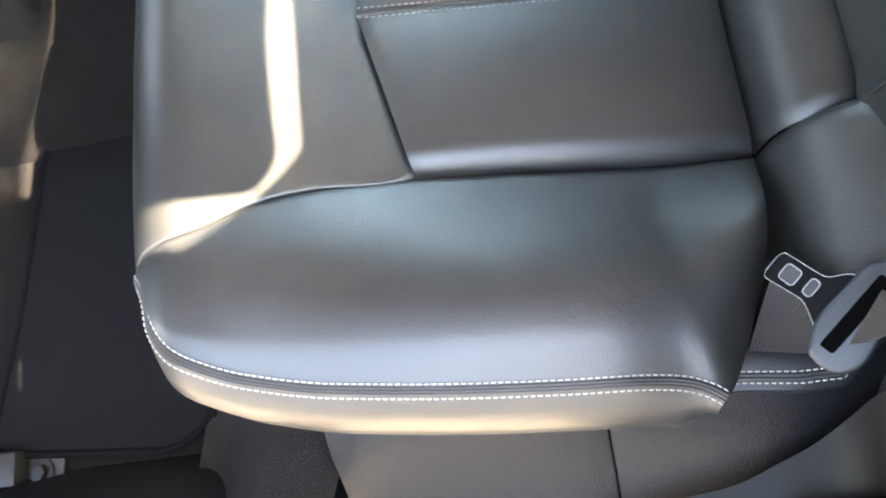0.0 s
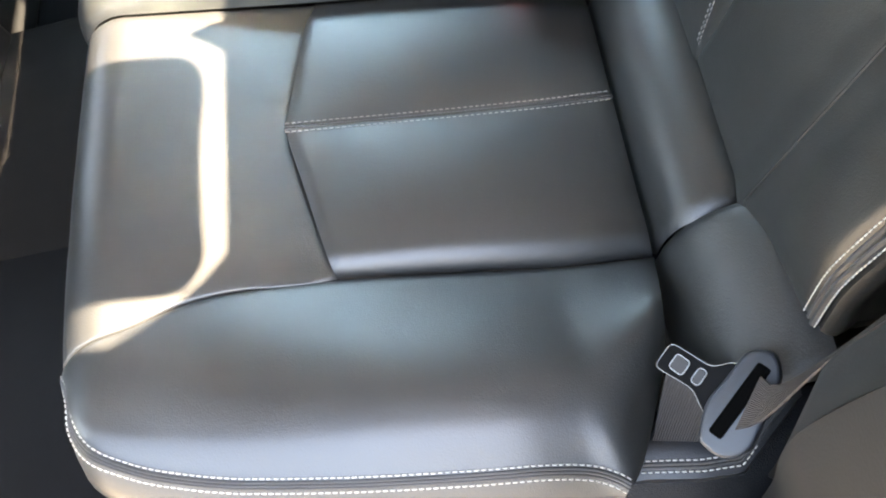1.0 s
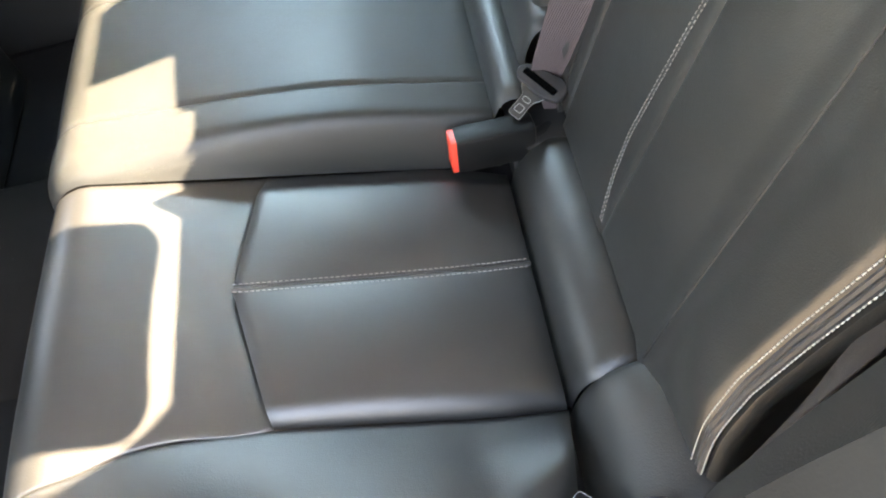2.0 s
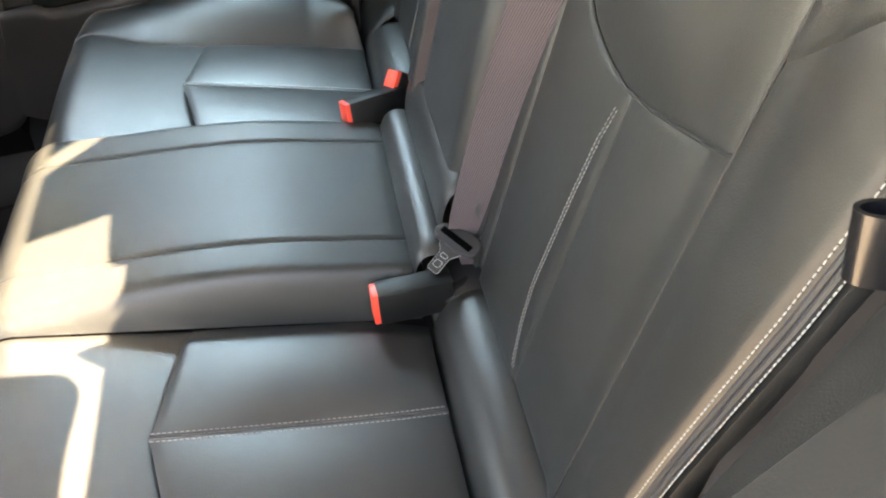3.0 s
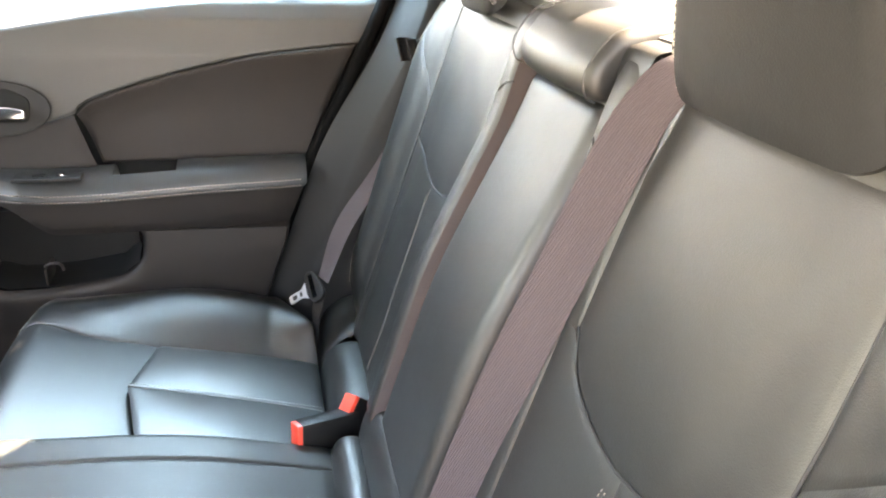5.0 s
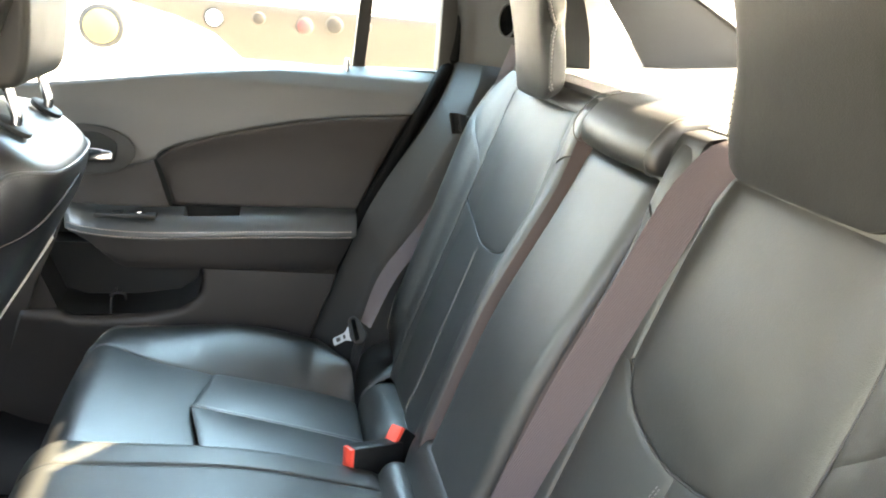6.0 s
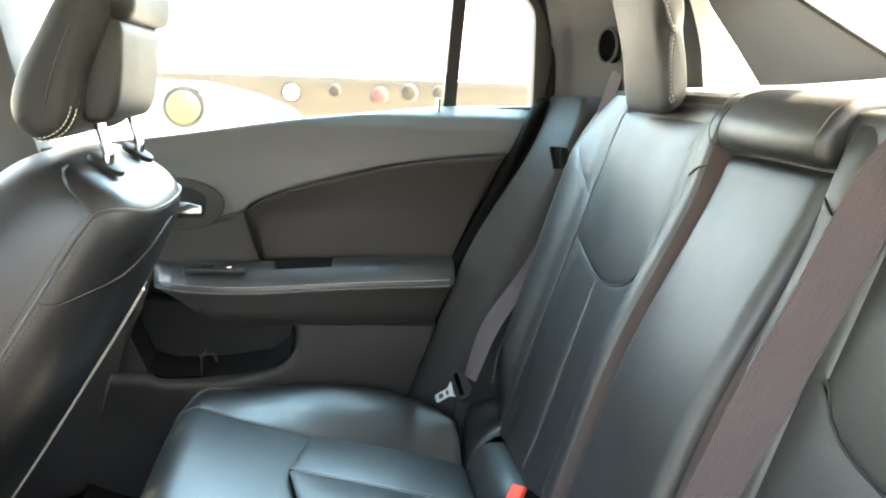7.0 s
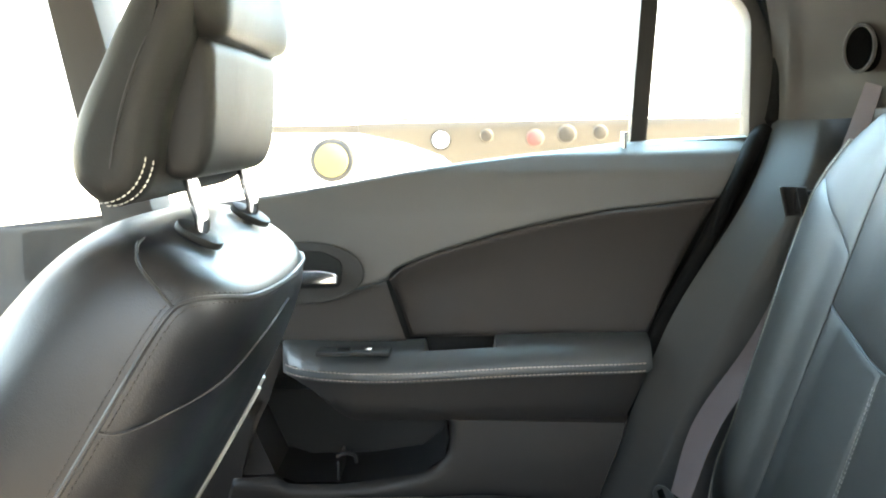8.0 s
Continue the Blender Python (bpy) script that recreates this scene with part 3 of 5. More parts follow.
            tp[i, j] = (0.717 + 0.018 * (1 - math.cos(g)) + 0.10 * max(0, w - 0.7), y, 0.905 + 0.029 * math.sin(g))
    part("top_edge", grid(flip(tp) if far else tp), BACK_LEATHER, rest)
    yy = (0.08, 0.50) if not far else (2 * MID - 0.50, 2 * MID - 0.08)
    core = [(back_x(0.30) + 0.014, 0.28), (back_x(0.92) + 0.014, 0.92), (back_x(0.92) + 0.09, 0.92), (back_x(0.30) + 0.12, 0.28)]
    part("backrest_core", prism(core, 1, yy[0], yy[1]), RUBBER, rest)
    # roll between cushion and backrest
    part("base_roll", roll_panel(0.176, 0.462, (0.466, 0.262), (0.476, 0.352), (0.540, 0.338), far), BACK_LEATHER, rest)
    part("base_roll", roll_panel(0.030, 0.176, (0.466, 0.255), (0.478, 0.352), (0.560, 0.362), far), BACK_LEATHER, rest)

    # small stitched flap at the foot of the outer bolster, its front face falling to the sill
    P = np.zeros((36, 22, 3))
    for i, x in enumerate(np.linspace(0.412, 0.545, 36)):
        bend = -0.13 * min(max(x - 0.421, 0), 0.042) + 0.9 * max(0, x - 0.492)
        for j, w in enumerate(np.linspace(0, 1, 22)):
            t = max(0, w - 0.75) / 0.25
            P[i, j] = (x, 0.034 - 0.058 * min(w, 0.80) + 0.006 * t + bend, 0.289 - 0.003 * w + 0.004 * math.sin(math.pi * min(1, w / 0.75)) - 0.048 * t ** 1.6 + 0.3 * max(0, x - 0.492))
    foot = part("foot_cover", grid(flip(P) if far else P), SEATBACK, rest, "dark leather flap with two pale stitch rows")
    for j in (11, 14):
        line = mirrored(curve((P[:, j] + [0, -0.0003, 0.0008])[1:26], 80), far)
        part("stitching", stitches(line, np.tile([0, -0.3 if not far else 0.3, 0.9], (80, 1)), 0.0036, 0.0014, 0.00055), THREAD, foot)
    for j in (12, 13):
        part("welt", tube(mirrored(P[1:34, j], far), 0.0014, 8, 60), PIPING, foot)

# ---- middle: folding armrest, its top pad and the roll below ----
arm = thing("folding_armrest", "charcoal leather fold-down middle armrest standing up in the backrest", "armrest")


def arm_lift(u, v, plan):
    return 0.006 + 0.030 * smooth01((0.885 - plan[..., 1]) / 0.30)


part("armrest_front", panel([(0.550, z) for z in (0.40, 0.55, 0.70, 0.884)], [(2 * MID - 0.550, z) for z in (0.40, 0.55, 0.70, 0.884)], back_surface, (60, 40), (0.03, 0.022, 0.02, 0.02), 0.016, 0.006, arm_lift), BACK_LEATHER, arm)
for far in FAR:
    P = np.stack([back_surface(np.stack([np.full(30, 0.5505), np.linspace(0.40, 0.878, 30)], 1), arm_lift(0, 0, np.stack([np.full(30, 0.5505), np.linspace(0.40, 0.878, 30)], 1)) - 0.014 - k * 0.022) for k in range(4)], 1)
    part("armrest_side", grid(flip(P) if far else P), BACK_LEATHER, arm)
part("armrest_core", prism([(0.520, 0.20), (back_x(0.36) - 0.004, 0.36), (back_x(0.90) + 0.004, 0.90), (back_x(0.95) + 0.09, 0.93), (0.66, 0.20)], 1, 0.49, 2 * MID - 0.49), BACK_LEATHER, arm)
pad = thing("backrest_top_pad", "charcoal leather pad above the folded armrest", "car seat")
pad_section = rounded([(0.722, 0.880), (0.676, 0.886), (0.674, 0.915), (0.700, 0.948), (0.735, 0.957), (0.800, 0.955), (0.800, 0.885)], 0.014, 5)
for far in FAR:
    side = thing("backrest_side_strip", "narrow charcoal leather strip with brown edge beside the armrest", "car seat", "backrest side strips")
    top = lambda u, v, p: arm_lift(u, v, p) * (1.0 if far else 0.45) + (0.010 if far else 0.003) + 0.006 * smooth01((p[..., 1] - 0.80) / 0.08) * (1 - smooth01((p[..., 1] - 0.90) / 0.05))
    part("strip", panel([(0.500, z) for z in (0.40, 0.6, 0.8, 0.935)], [(0.542, z) for z in (0.40, 0.6, 0.8, 0.938)], back_surface, (50, 22), (0.01, 0.03, 0.020, 0.010), 0.010, 0.003, top, far), BACK_LEATHER, side)
    seam = np.array([(0.502, 0.838), (0.515, 0.842), (0.530, 0.852), (0.541, 0.858)])
    part("strip_seam", tube(mirrored(back_surface(seam, top(0, 0, seam) + [-0.008, 0.0015, 0.002, -0.004]), far), 0.0014, 6, 24), BLACK, side)
    # the strip's inner wall, down to the armrest
    zs, w = np.linspace(0.40, 0.936, 50)[:, None], np.linspace(0, 1, 8)[None]
    plan = np.stack([0.5405 + 0.008 * w + 0 * zs, zs + 0 * w], -1)
    P = back_surface(plan, (top(0, 0, plan) - 0.003 - 0.004 * w) * (1 - w) + (arm_lift(0, 0, plan) - 0.014) * w)
    part("inner_wall", grid(flip(P) if far else P), SIDECLOTH, side, "brown cloth edge beside the armrest")
roll = thing("middle_base_roll", "charcoal leather double roll below the middle backrest", "car seat")
part("front_roll", roll_panel(0.494, 2 * MID - 0.500, (0.452, 0.30), (0.462, 0.400), (0.508, 0.368), False), BACK_LEATHER, roll)
part("rear_roll", roll_panel(0.530, 2 * MID - 0.500, (0.496, 0.33), (0.506, 0.462), (0.556, 0.425), False), BACK_LEATHER, roll)

part("filler", box((0.474, 0.452, 0.22), (0.56, 0.530, 0.338), 0.004), RUBBER, roll)

# ---- rear headrests ----


PADS = []


def padded_profile(profile, yc, half, r=0.030, n=30, m=64, narrow=0.0):
    """A soft block: a closed side profile (x, z) swept across the seat from yc - half to yc + half, rounded off at both ends."""
    q = np.array(profile + profile[:1], float)
    at = np.r_[0, np.cumsum(np.linalg.norm(np.diff(q, axis=0), axis=1))]
    want = np.linspace(0, at[-1], m, endpoint=False)
    q = np.stack([np.interp(want, at, q[:, k]) for k in (0, 1)], 1)
    c = q.mean(0)
    front, rear = q[:, 0].min(), q[:, 0].max()
    size = np.linalg.norm(q - c, axis=1)[:, None]
    P = np.zeros((n, m, 3))
    for i, w in enumerate(np.linspace(-1, 1, n)):
        v = math.sin(w * math.pi / 2)
        d = max(0.0, abs(v) * half - (half - r)) / r
        inset = r * (1 - math.sqrt(max(0.0, 1 - d * d)))
        p = c + (q - c) * np.clip(1 - inset / size, 0.2, 1)
        grow = 1 - narrow * (p[:, 0] - front) / (rear - front)
        P[i, :, 0], P[i, :, 1], P[i, :, 2] = p[:, 0] + 0.010 * v * v, yc + v * half * grow, p[:, 1]
    PADS.append(P)
    v, f = grid(P, True)
    f += [tuple(range(m)), tuple(reversed(range((n - 1) * m, n * m)))]
    return v, f


tp = np.zeros((30, 10, 3))
for i, y in enumerate(np.linspace(0.495, 2 * MID - 0.495, 30)):
    for j, w in enumerate(np.linspace(0, 1, 10)):
        g = w * math.pi / 2
        tp[i, j] = (0.708 + 0.022 * (1 - math.cos(g)) + 0.12 * max(0, w - 0.7), y, 0.900 + 0.042 * math.sin(g))
part("top_edge", grid(tp), BACK_LEATHER, pad)
for side in (-1, 1):
    ends = [(x, MID + side * 0.1055, z) for x, z in ((0.690, 0.886), (0.680, 0.892), (0.678, 0.915), (0.702, 0.946), (0.735, 0.955))]
    part("end_seam", tube(ends, 0.0009, 6, 40), PIPING, pad)
part("pad_front", padded_profile(pad_section, MID, 0.1045, 0.012, 34, 72), BACK_LEATHER, pad)
for far in FAR:
    hr = thing("rear_headrest", "charcoal leather rear headrest with pale side stitching", "headrest", "rear headrests")
    yc, half = (0.307, 0.124) if not far else (0.997, 0.104)
    under = [(0.712, 0.962), (0.740, 0.987), (0.765, 1.012)] if not far else [(0.706, 0.922), (0.718, 0.932)]
    prof = rounded([(0.685, 0.912), (0.672, 0.99), (0.650, 1.08), (0.640, 1.135)] + ([(0.672, 1.145), (0.704, 1.06)] if far else [(0.700, 1.145), (0.745, 1.06)]) + under[::-1], 0.014, 5)
    part("front_pad", padded_profile(prof, yc, half, 0.044 if not far else 0.034, 60, 96, 0.06 if not far else 0.30), HEADREST, hr)
    shell = PADS[-1]
    front = [j for j in range(96) if shell[30, j, 0] < 0.694 and shell[30, j, 2] < 1.13]
    front.sort(key=lambda j: shell[30, j, 2])
    for row, mat in ((53, THREAD), (56, THREAD), (6, DULL_THREAD), (3, DULL_THREAD)):
        side = 1 if row > 30 else -1
        out = np.array([-0.5, 0.86 * side, 0])
        ln = curve(shell[row, front] + out * 0.0006, 90)
        part("stitching", stitches(ln, np.tile(out, (90, 1)), 0.0042, 0.0016, 0.0007), mat, hr, "pale thread stitches")
    for row in (54, 5):
        part("side_seam", tube(curve(shell[row, front], 60), 0.0022, 6, 60), PIPING, hr)

# ---- seat belts and buckles ----


def buckle(m, label):
    b = thing("belt_buckle", label, "seat belt buckle", "belt buckles")
    part("housing", moved(box((0, -0.023, -0.015), (0.088, 0.023, 0.015), 0.004), m), BUCKLE, b)
    part("release_button", moved(box((-0.006, -0.0215, -0.0125), (0.012, 0.0215, 0.0125), 0.002), m), RED, b, "bright red release button")
    stalk = [m @ Vector(p) for p in ((0.08, 0, 0), (0.10, 0, -0.004), (0.125, 0, -0.02))]
    part("stalk", tube([tuple(p) for p in stalk], 0.009, 10, flat=0.5), BLACK, b)
    return b


buckle(Matrix.Translation((0.413, 0.462, 0.342)) @ Euler((radians(86), radians(4), radians(4))).to_matrix().to_4x4(), "black belt buckle with a red button lying by the near seat")
buckle(Matrix.Translation((0.420, 0.815, 0.366)) @ Euler((radians(80), radians(6), radians(22))).to_matrix().to_4x4(), "black belt buckle with a red button beside the middle seat")
buckle(Matrix.Translation((0.492, 0.852, 0.380)) @ Euler((radians(75), radians(42), radians(25))).to_matrix().to_4x4(), "black belt buckle with a red button near the far seat")


def tongue(parent, m, tone, metal):
    """The latch plate with its two windows, in a moulded grip with a slot."""
    outline = rounded([(-0.038, -0.0125), (-0.038, 0.0085), (-0.006, 0.0105), (0.003, 0.022), (0.014, 0.024), (0.014, -0.022), (0.004, -0.017), (-0.008, -0.0095)], 0.005, 4)
    bm = prism(outline, 2, -0.0014, 0.0014, 0.0006, 1)
    plate = part("latch_plate", moved(bm, m), metal, parent, "steel latch plate with worn bright edges")
    rim = [tuple(m @ Vector((x, y, 0.0012))) for x, y in outline]
    part("plate_edge", tube(rim + rim[:1], 0.00025, 6, 120), EDGE, plate, "bright worn rim")
    for x0, x1, w, yo in ((-0.030, -0.019, 0.0058, -0.001), (-0.0125, -0.006, 0.006, 0.000)):
        ring = rounded([(x0, yo - w), (x0, yo + w), (x1, yo + w), (x1, yo - w)], 0.0028, 4)
        pts = [tuple(m @ Vector((x, y, 0.0018))) for x, y in ring]
        part("window_rim", tube(pts + pts[:1], 0.0004, 6, 40), EDGE, plate, "bright worn rim")
        part("window", moved(prism([(x * 0.94 + (x0 + x1) * 0.03, y * 0.9 + yo * 0.1) for x, y in ring], 2, 0.0012, 0.0018), m), WORN, plate)
    grip = rounded([(0.010, -0.026), (0.004, -0.012), (0.006, 0.020), (0.006, 0.034), (0.020, 0.045), (0.034, 0.034), (0.040, 0.008), (0.046, -0.022), (0.034, -0.038), (0.014, -0.036)], 0.013, 6)
    part("grip", moved(prism(grip, 2, -0.005, 0.006, 0.0032, 3), m), tone, parent, "blue-grey moulded plastic grip")
    # raised black plate painting the shade inside the slot
    slot = rounded([(0.0165, -0.026), (0.0165, 0.032), (0.0265, 0.032), (0.0265, -0.026)], 0.002, 3)
    part("grip_slot", moved(prism(slot, 2, 0.0045, 0.0066), m), HOLE_SHADE, parent)


def frame_of(origin, ahead, up):
    x = Vector(ahead).normalized()
    z = Vector(up)
    z = (z - x * z.dot(x)).normalized()
    y = z.cross(x)
    return Matrix.Translation(origin) @ Matrix((x, y, z)).transposed().to_4x4()


belts = []
for far in FAR:
    belt = thing("outer_seat_belt", "brown-grey webbing seat belt with grey tongue beside the backrest", "seat belt", "outer seat belts")
    if far:
        tongue(belt, frame_of((0.452, 1.192, 0.405), (0.75, -0.15, 0.45), (-0.5, -0.5, 0.7)) @ Matrix.Scale(0.85, 4), BROWN_GRIP, BRIGHT_STEEL)
        strap_part("shoulder_webbing", [(0.478, 1.215, 0.425), (0.516, 1.245, 0.52), (0.605, 1.276, 0.64), (0.690, 1.284, 0.83), (0.742, 1.286, 0.985)], [(0.492, 1.175, 0.428), (0.546, 1.222, 0.52), (0.640, 1.262, 0.64), (0.712, 1.266, 0.83), (0.756, 1.268, 0.98)], WEBBING, belt)
        strap_part("lap_webbing", [(0.476, 1.215, 0.41), (0.465, 1.225, 0.35), (0.47, 1.235, 0.29)], [(0.488, 1.175, 0.41), (0.475, 1.185, 0.35), (0.47, 1.19, 0.29)], SHADED_WEBBING, belt)
    else:
        tongue(belt, frame_of((0.472, 0.036, 0.366), (0.64, -0.76, 0.06), (-0.20, -0.30, 0.92)), TONGUE, STEEL)
        strap_part("shoulder_webbing", [(0.4795, 0.003, 0.3685), (0.494, 0.003, 0.390), (0.522, 0.016, 0.47), (0.560, 0.026, 0.545), (0.609, 0.039, 0.612), (0.627, 0.033, 0.670), (0.652, 0.029, 0.750), (0.74, 0.02, 0.97)], [(0.5020, 0.032, 0.3830), (0.509, 0.021, 0.399), (0.534, 0.024, 0.466), (0.575, 0.040, 0.535), (0.602, 0.053, 0.594), (0.625, 0.046, 0.664), (0.647, 0.039, 0.737), (0.77, 0.045, 0.96)], HALF_LIT_WEBBING, belt)
        strap_part("lap_webbing", [(0.456, 0.066, 0.345), (0.449, 0.058, 0.325), (0.438, 0.034, 0.305), (0.430, 0.016, 0.290)], [(0.484, 0.030, 0.350), (0.480, 0.030, 0.325), (0.474, 0.018, 0.305), (0.470, 0.008, 0.288)], SHADED_WEBBING, belt)
mbelt = thing("middle_seat_belt", "brown-grey webbing seat belt hanging in front of the middle backrest", "seat belt")
strap_part("shoulder_webbing", [(0.775, 0.436, 0.946), (0.708, 0.450, 0.944), (0.677, 0.457, 0.914), (0.657, 0.466, 0.869), (0.627, 0.479, 0.775), (0.593, 0.495, 0.673), (0.553, 0.508, 0.542), (0.518, 0.512, 0.419), (0.508, 0.516, 0.37)],
           [(0.805, 0.412, 0.946), (0.748, 0.426, 0.941), (0.715, 0.434, 0.910), (0.698, 0.445, 0.865), (0.669, 0.458, 0.771), (0.637, 0.474, 0.669), (0.597, 0.490, 0.538), (0.560, 0.497, 0.415), (0.548, 0.505, 0.37)], WEBBING, mbelt)
strap_part("rear_webbing", [(0.722, 0.438, 0.905), (0.678, 0.462, 0.771), (0.646, 0.478, 0.669), (0.606, 0.494, 0.538), (0.560, 0.505, 0.385)],
           [(0.728, 0.424, 0.905), (0.690, 0.440, 0.771), (0.660, 0.458, 0.669), (0.620, 0.478, 0.538), (0.570, 0.495, 0.385)], WEBBING, mbelt)
tongue(mbelt, frame_of((0.505, 0.490, 0.372), (0.80, 0.50, 0.25), (-0.62, -0.55, 0.45)) @ Matrix.Scale(0.78, 4), GREY, WORN)
strap_part("lap_webbing", [(0.512, 0.508, 0.372), (0.520, 0.500, 0.335), (0.524, 0.49, 0.28)], [(0.548, 0.500, 0.376), (0.550, 0.492, 0.335), (0.550, 0.485, 0.28)], WEBBING, mbelt)
for far in FAR:
    g = thing("belt_guide", "black plastic belt guide loop on the backrest edge", "belt guide", "belt guides")
    if far:
        w = np.linspace(0, 1.5 * math.pi, 20)
        a = np.stack([0.643 - 0.016 * np.cos(w), 1.268 + 0.012 * np.sin(w), 0.840 + 0 * w], 1)
        strap_part("loop", a, a + [0.010, 0, -0.040], BLACK, g, "", 0.003)
        part("stem", box((0.650, 1.272, 0.806), (0.690, 1.292, 0.834), 0.004), BLACK, g)
        continue
    # a band bent to a drop, its two ends meeting at the stem
    down, out = Vector((-0.010, -0.190, -0.982)), Vector((0.862, -0.500, 0.088))
    side = down.cross(out)
    drop = curve([(0.048, 0.0015), (0.030, 0.0050), (0.016, 0.0068), (0.008, 0.0066), (0.0025, 0.0045), (0.0, 0.0), (0.0025, -0.0045), (0.008, -0.0066), (0.016, -0.0068), (0.030, -0.0050), (0.048, -0.0015)], 50)
    a = np.array([Vector((0.6202, 0.0399, 0.7847)) + out * u + side * v for u, v in drop])
    strap_part("loop", a, a + np.array(down) * 0.033, LOOP, g, "", 0.0026)
    part("stem", prism(rounded([(0.700, 0.715), (0.672, 0.722), (0.664, 0.748), (0.676, 0.764), (0.704, 0.764)], 0.006), 1, a[0, 1] - 0.006, a[0, 1] + 0.006, 0.003), LOOP, g)

# ---- far rear door ----
door = thing("rear_door", "dark charcoal rear door trim with armrest, chrome handle and map pocket, closed", "car door")


def door_y(z):
    return np.interp(z, [0.15, 0.44, 0.50, 0.515, 0.61, 0.70, 0.80, 0.86, 0.885, 0.91], [1.304, 1.291, 1.293, 1.330, 1.340, 1.350, 1.352, 1.366, 1.378, 1.408])


def door_surface(plan, h):
    return np.stack([plan[..., 0], door_y(plan[..., 1]) - h, plan[..., 1]], -1)


TRIM_LINE = [(0.078, 0.701), (0.084, 0.712), (0.110, 0.726), (0.189, 0.753), (0.297, 0.781), (0.408, 0.802), (0.574, 0.819)]
SILL = [(-0.50, 0.785), (-0.30, 0.806), (-0.11, 0.829), (0.0, 0.845), (0.176, 0.873), (0.35, 0.892), (0.45, 0.902), (0.63, 0.909)]
part("upper_trim", panel([(-0.50, 0.660), (-0.2, 0.664), (-0.05, 0.672), (0.03, 0.688)] + TRIM_LINE, SILL, door_surface, (90, 30), (0.01, 0.006, 0.008, 0.004), 0.0035, 0.0), SOFT, door)
part("armrest_insert", panel([(0.108, 0.606), (0.23, 0.606), (0.35, 0.606), (0.474, 0.606)], [(0.080, 0.700), (0.111, 0.7245), (0.189, 0.7520), (0.297, 0.780), (0.408, 0.801), (0.567, 0.817)], door_surface, (60, 30), (0.008, 0.006, 0.01, 0.010), 0.006, 0.006, lambda u, v, p: 0.034 * v ** 3.5 - 0.028), INSERT, door)
part("handle_field", panel([(-0.50, 0.606), (-0.2, 0.606), (0.0, 0.606), (0.104, 0.606)], [(-0.50, 0.658), (-0.2, 0.662), (-0.05, 0.670), (0.074, 0.698)], door_surface, (40, 16), (0.008, 0.006, 0.008, 0.008), 0.006, -0.004), INSERT, door)
# armrest, swept along the door with a pull cup in its top
n = 220
xs = np.linspace(-0.088, 0.468, n)
sec = np.array([(1.352, 0.617), (1.338, 0.6165), (1.322, 0.6140), (1.308, 0.6095), (1.297, 0.603), (1.288, 0.594), (1.2815, 0.584), (1.2795, 0.576), (1.282, 0.569), (1.2835, 0.556), (1.2845, 0.540), (1.2860, 0.524), (1.2885, 0.510), (1.2940, 0.499)])
P = np.zeros((n, len(sec), 3))
for i, x in enumerate(xs):
    # bowed in plan: fullest ahead of the middle, drawn back to the door at both ends
    bow = float(np.interp(x, [-0.088, -0.083, -0.072, -0.050, -0.020, 0.03, 0.10, 0.22, 0.33, 0.42, 0.450, 0.460, 0.465, 0.468], [0.10, 0.38, 0.58, 0.77, 0.90, 0.98, 1.0, 0.98, 0.92, 0.83, 0.77, 0.74, 0.72, 0.70]))
    cup = float(smooth01((x - 0.134) / 0.005) * smooth01((0.240 - x) / 0.005))
    drop = -0.010 * math.exp(-((x - 0.06) / 0.17) ** 2)
    for j, (y, z) in enumerate(sec):
        full = bow
        if j > 8:
            z = sec[8][1] + (z - sec[8][1]) * float(smooth01((x + 0.085) / 0.13))
        yy = 1.352 - (1.352 - y) * min(full, 1.0)
        rear = 0.468 - 0.42 * max(0.0, 0.585 - z)
        P[i, j] = (x if j < 8 else -0.088 + (x + 0.088) * (rear + 0.088) / 0.556, yy, z + drop * (1 if j < 12 else 0) - (0.028 * cup if j in (0, 1, 2) else 0))
part("armrest", grid(P[:, :9]), ARM_LEATHER, door, "charcoal leather armrest top tinted blue-grey as by sky light, with stitched edge")
part("armrest_face", grid(P[:, 8:]), LOWER, door, "brown-black armrest face below the stitching")
part("cup_liner", box((0.1365, 1.309, 0.582), (0.2375, 1.346, 0.590), 0.003), BLACK, door, "black pull cup")
for j, up in ((6, 0.0006), (7, -0.0024)):
    line = P[4:-4, j] + [0, -0.0020, up]
    part("armrest_stitching", stitches(line, np.tile([0, -1, 0.2], (len(line), 1)), 0.005, 0.0012, 0.0011), PALE_BROWN_THREAD, door)
switch = part("switch_plate", box((-0.025, 1.285, 0.600), (0.085, 1.318, 0.6065), 0.002), TRIM, door)
part("window_switch", box((0.006, 1.294, 0.606), (0.026, 1.308, 0.6095), 0.001), BLACK, switch)
part("window_switch", box((0.046, 1.294, 0.606), (0.058, 1.306, 0.610), 0.001), CHROME, switch)
# lower trim round the map pocket
POCKET = [(0.152, 0.5), (0.166, 0.497), (0.169, 0.472), (0.162, 0.441), (0.127, 0.415), (0.045, 0.403), (-0.064, 0.4), (-0.093, 0.411), (-0.158, 0.409)]
part("lower_trim", panel(POCKET, [(0.436, 0.508), (0.428, 0.47), (0.413, 0.43), (0.36, 0.30), (0.24, 0.19), (0.05, 0.15), (-0.12, 0.15), (-0.24, 0.20)], door_surface, (70, 24), (0.004, 0.01, 0.016, 0.006), 0.012, 0.006, lambda u, v, p: 0.014 * (1 - smooth01(v * 2.2)) * smooth01((u - 0.35) / 0.25)), LOWER, door)
liner = bmesh.new()
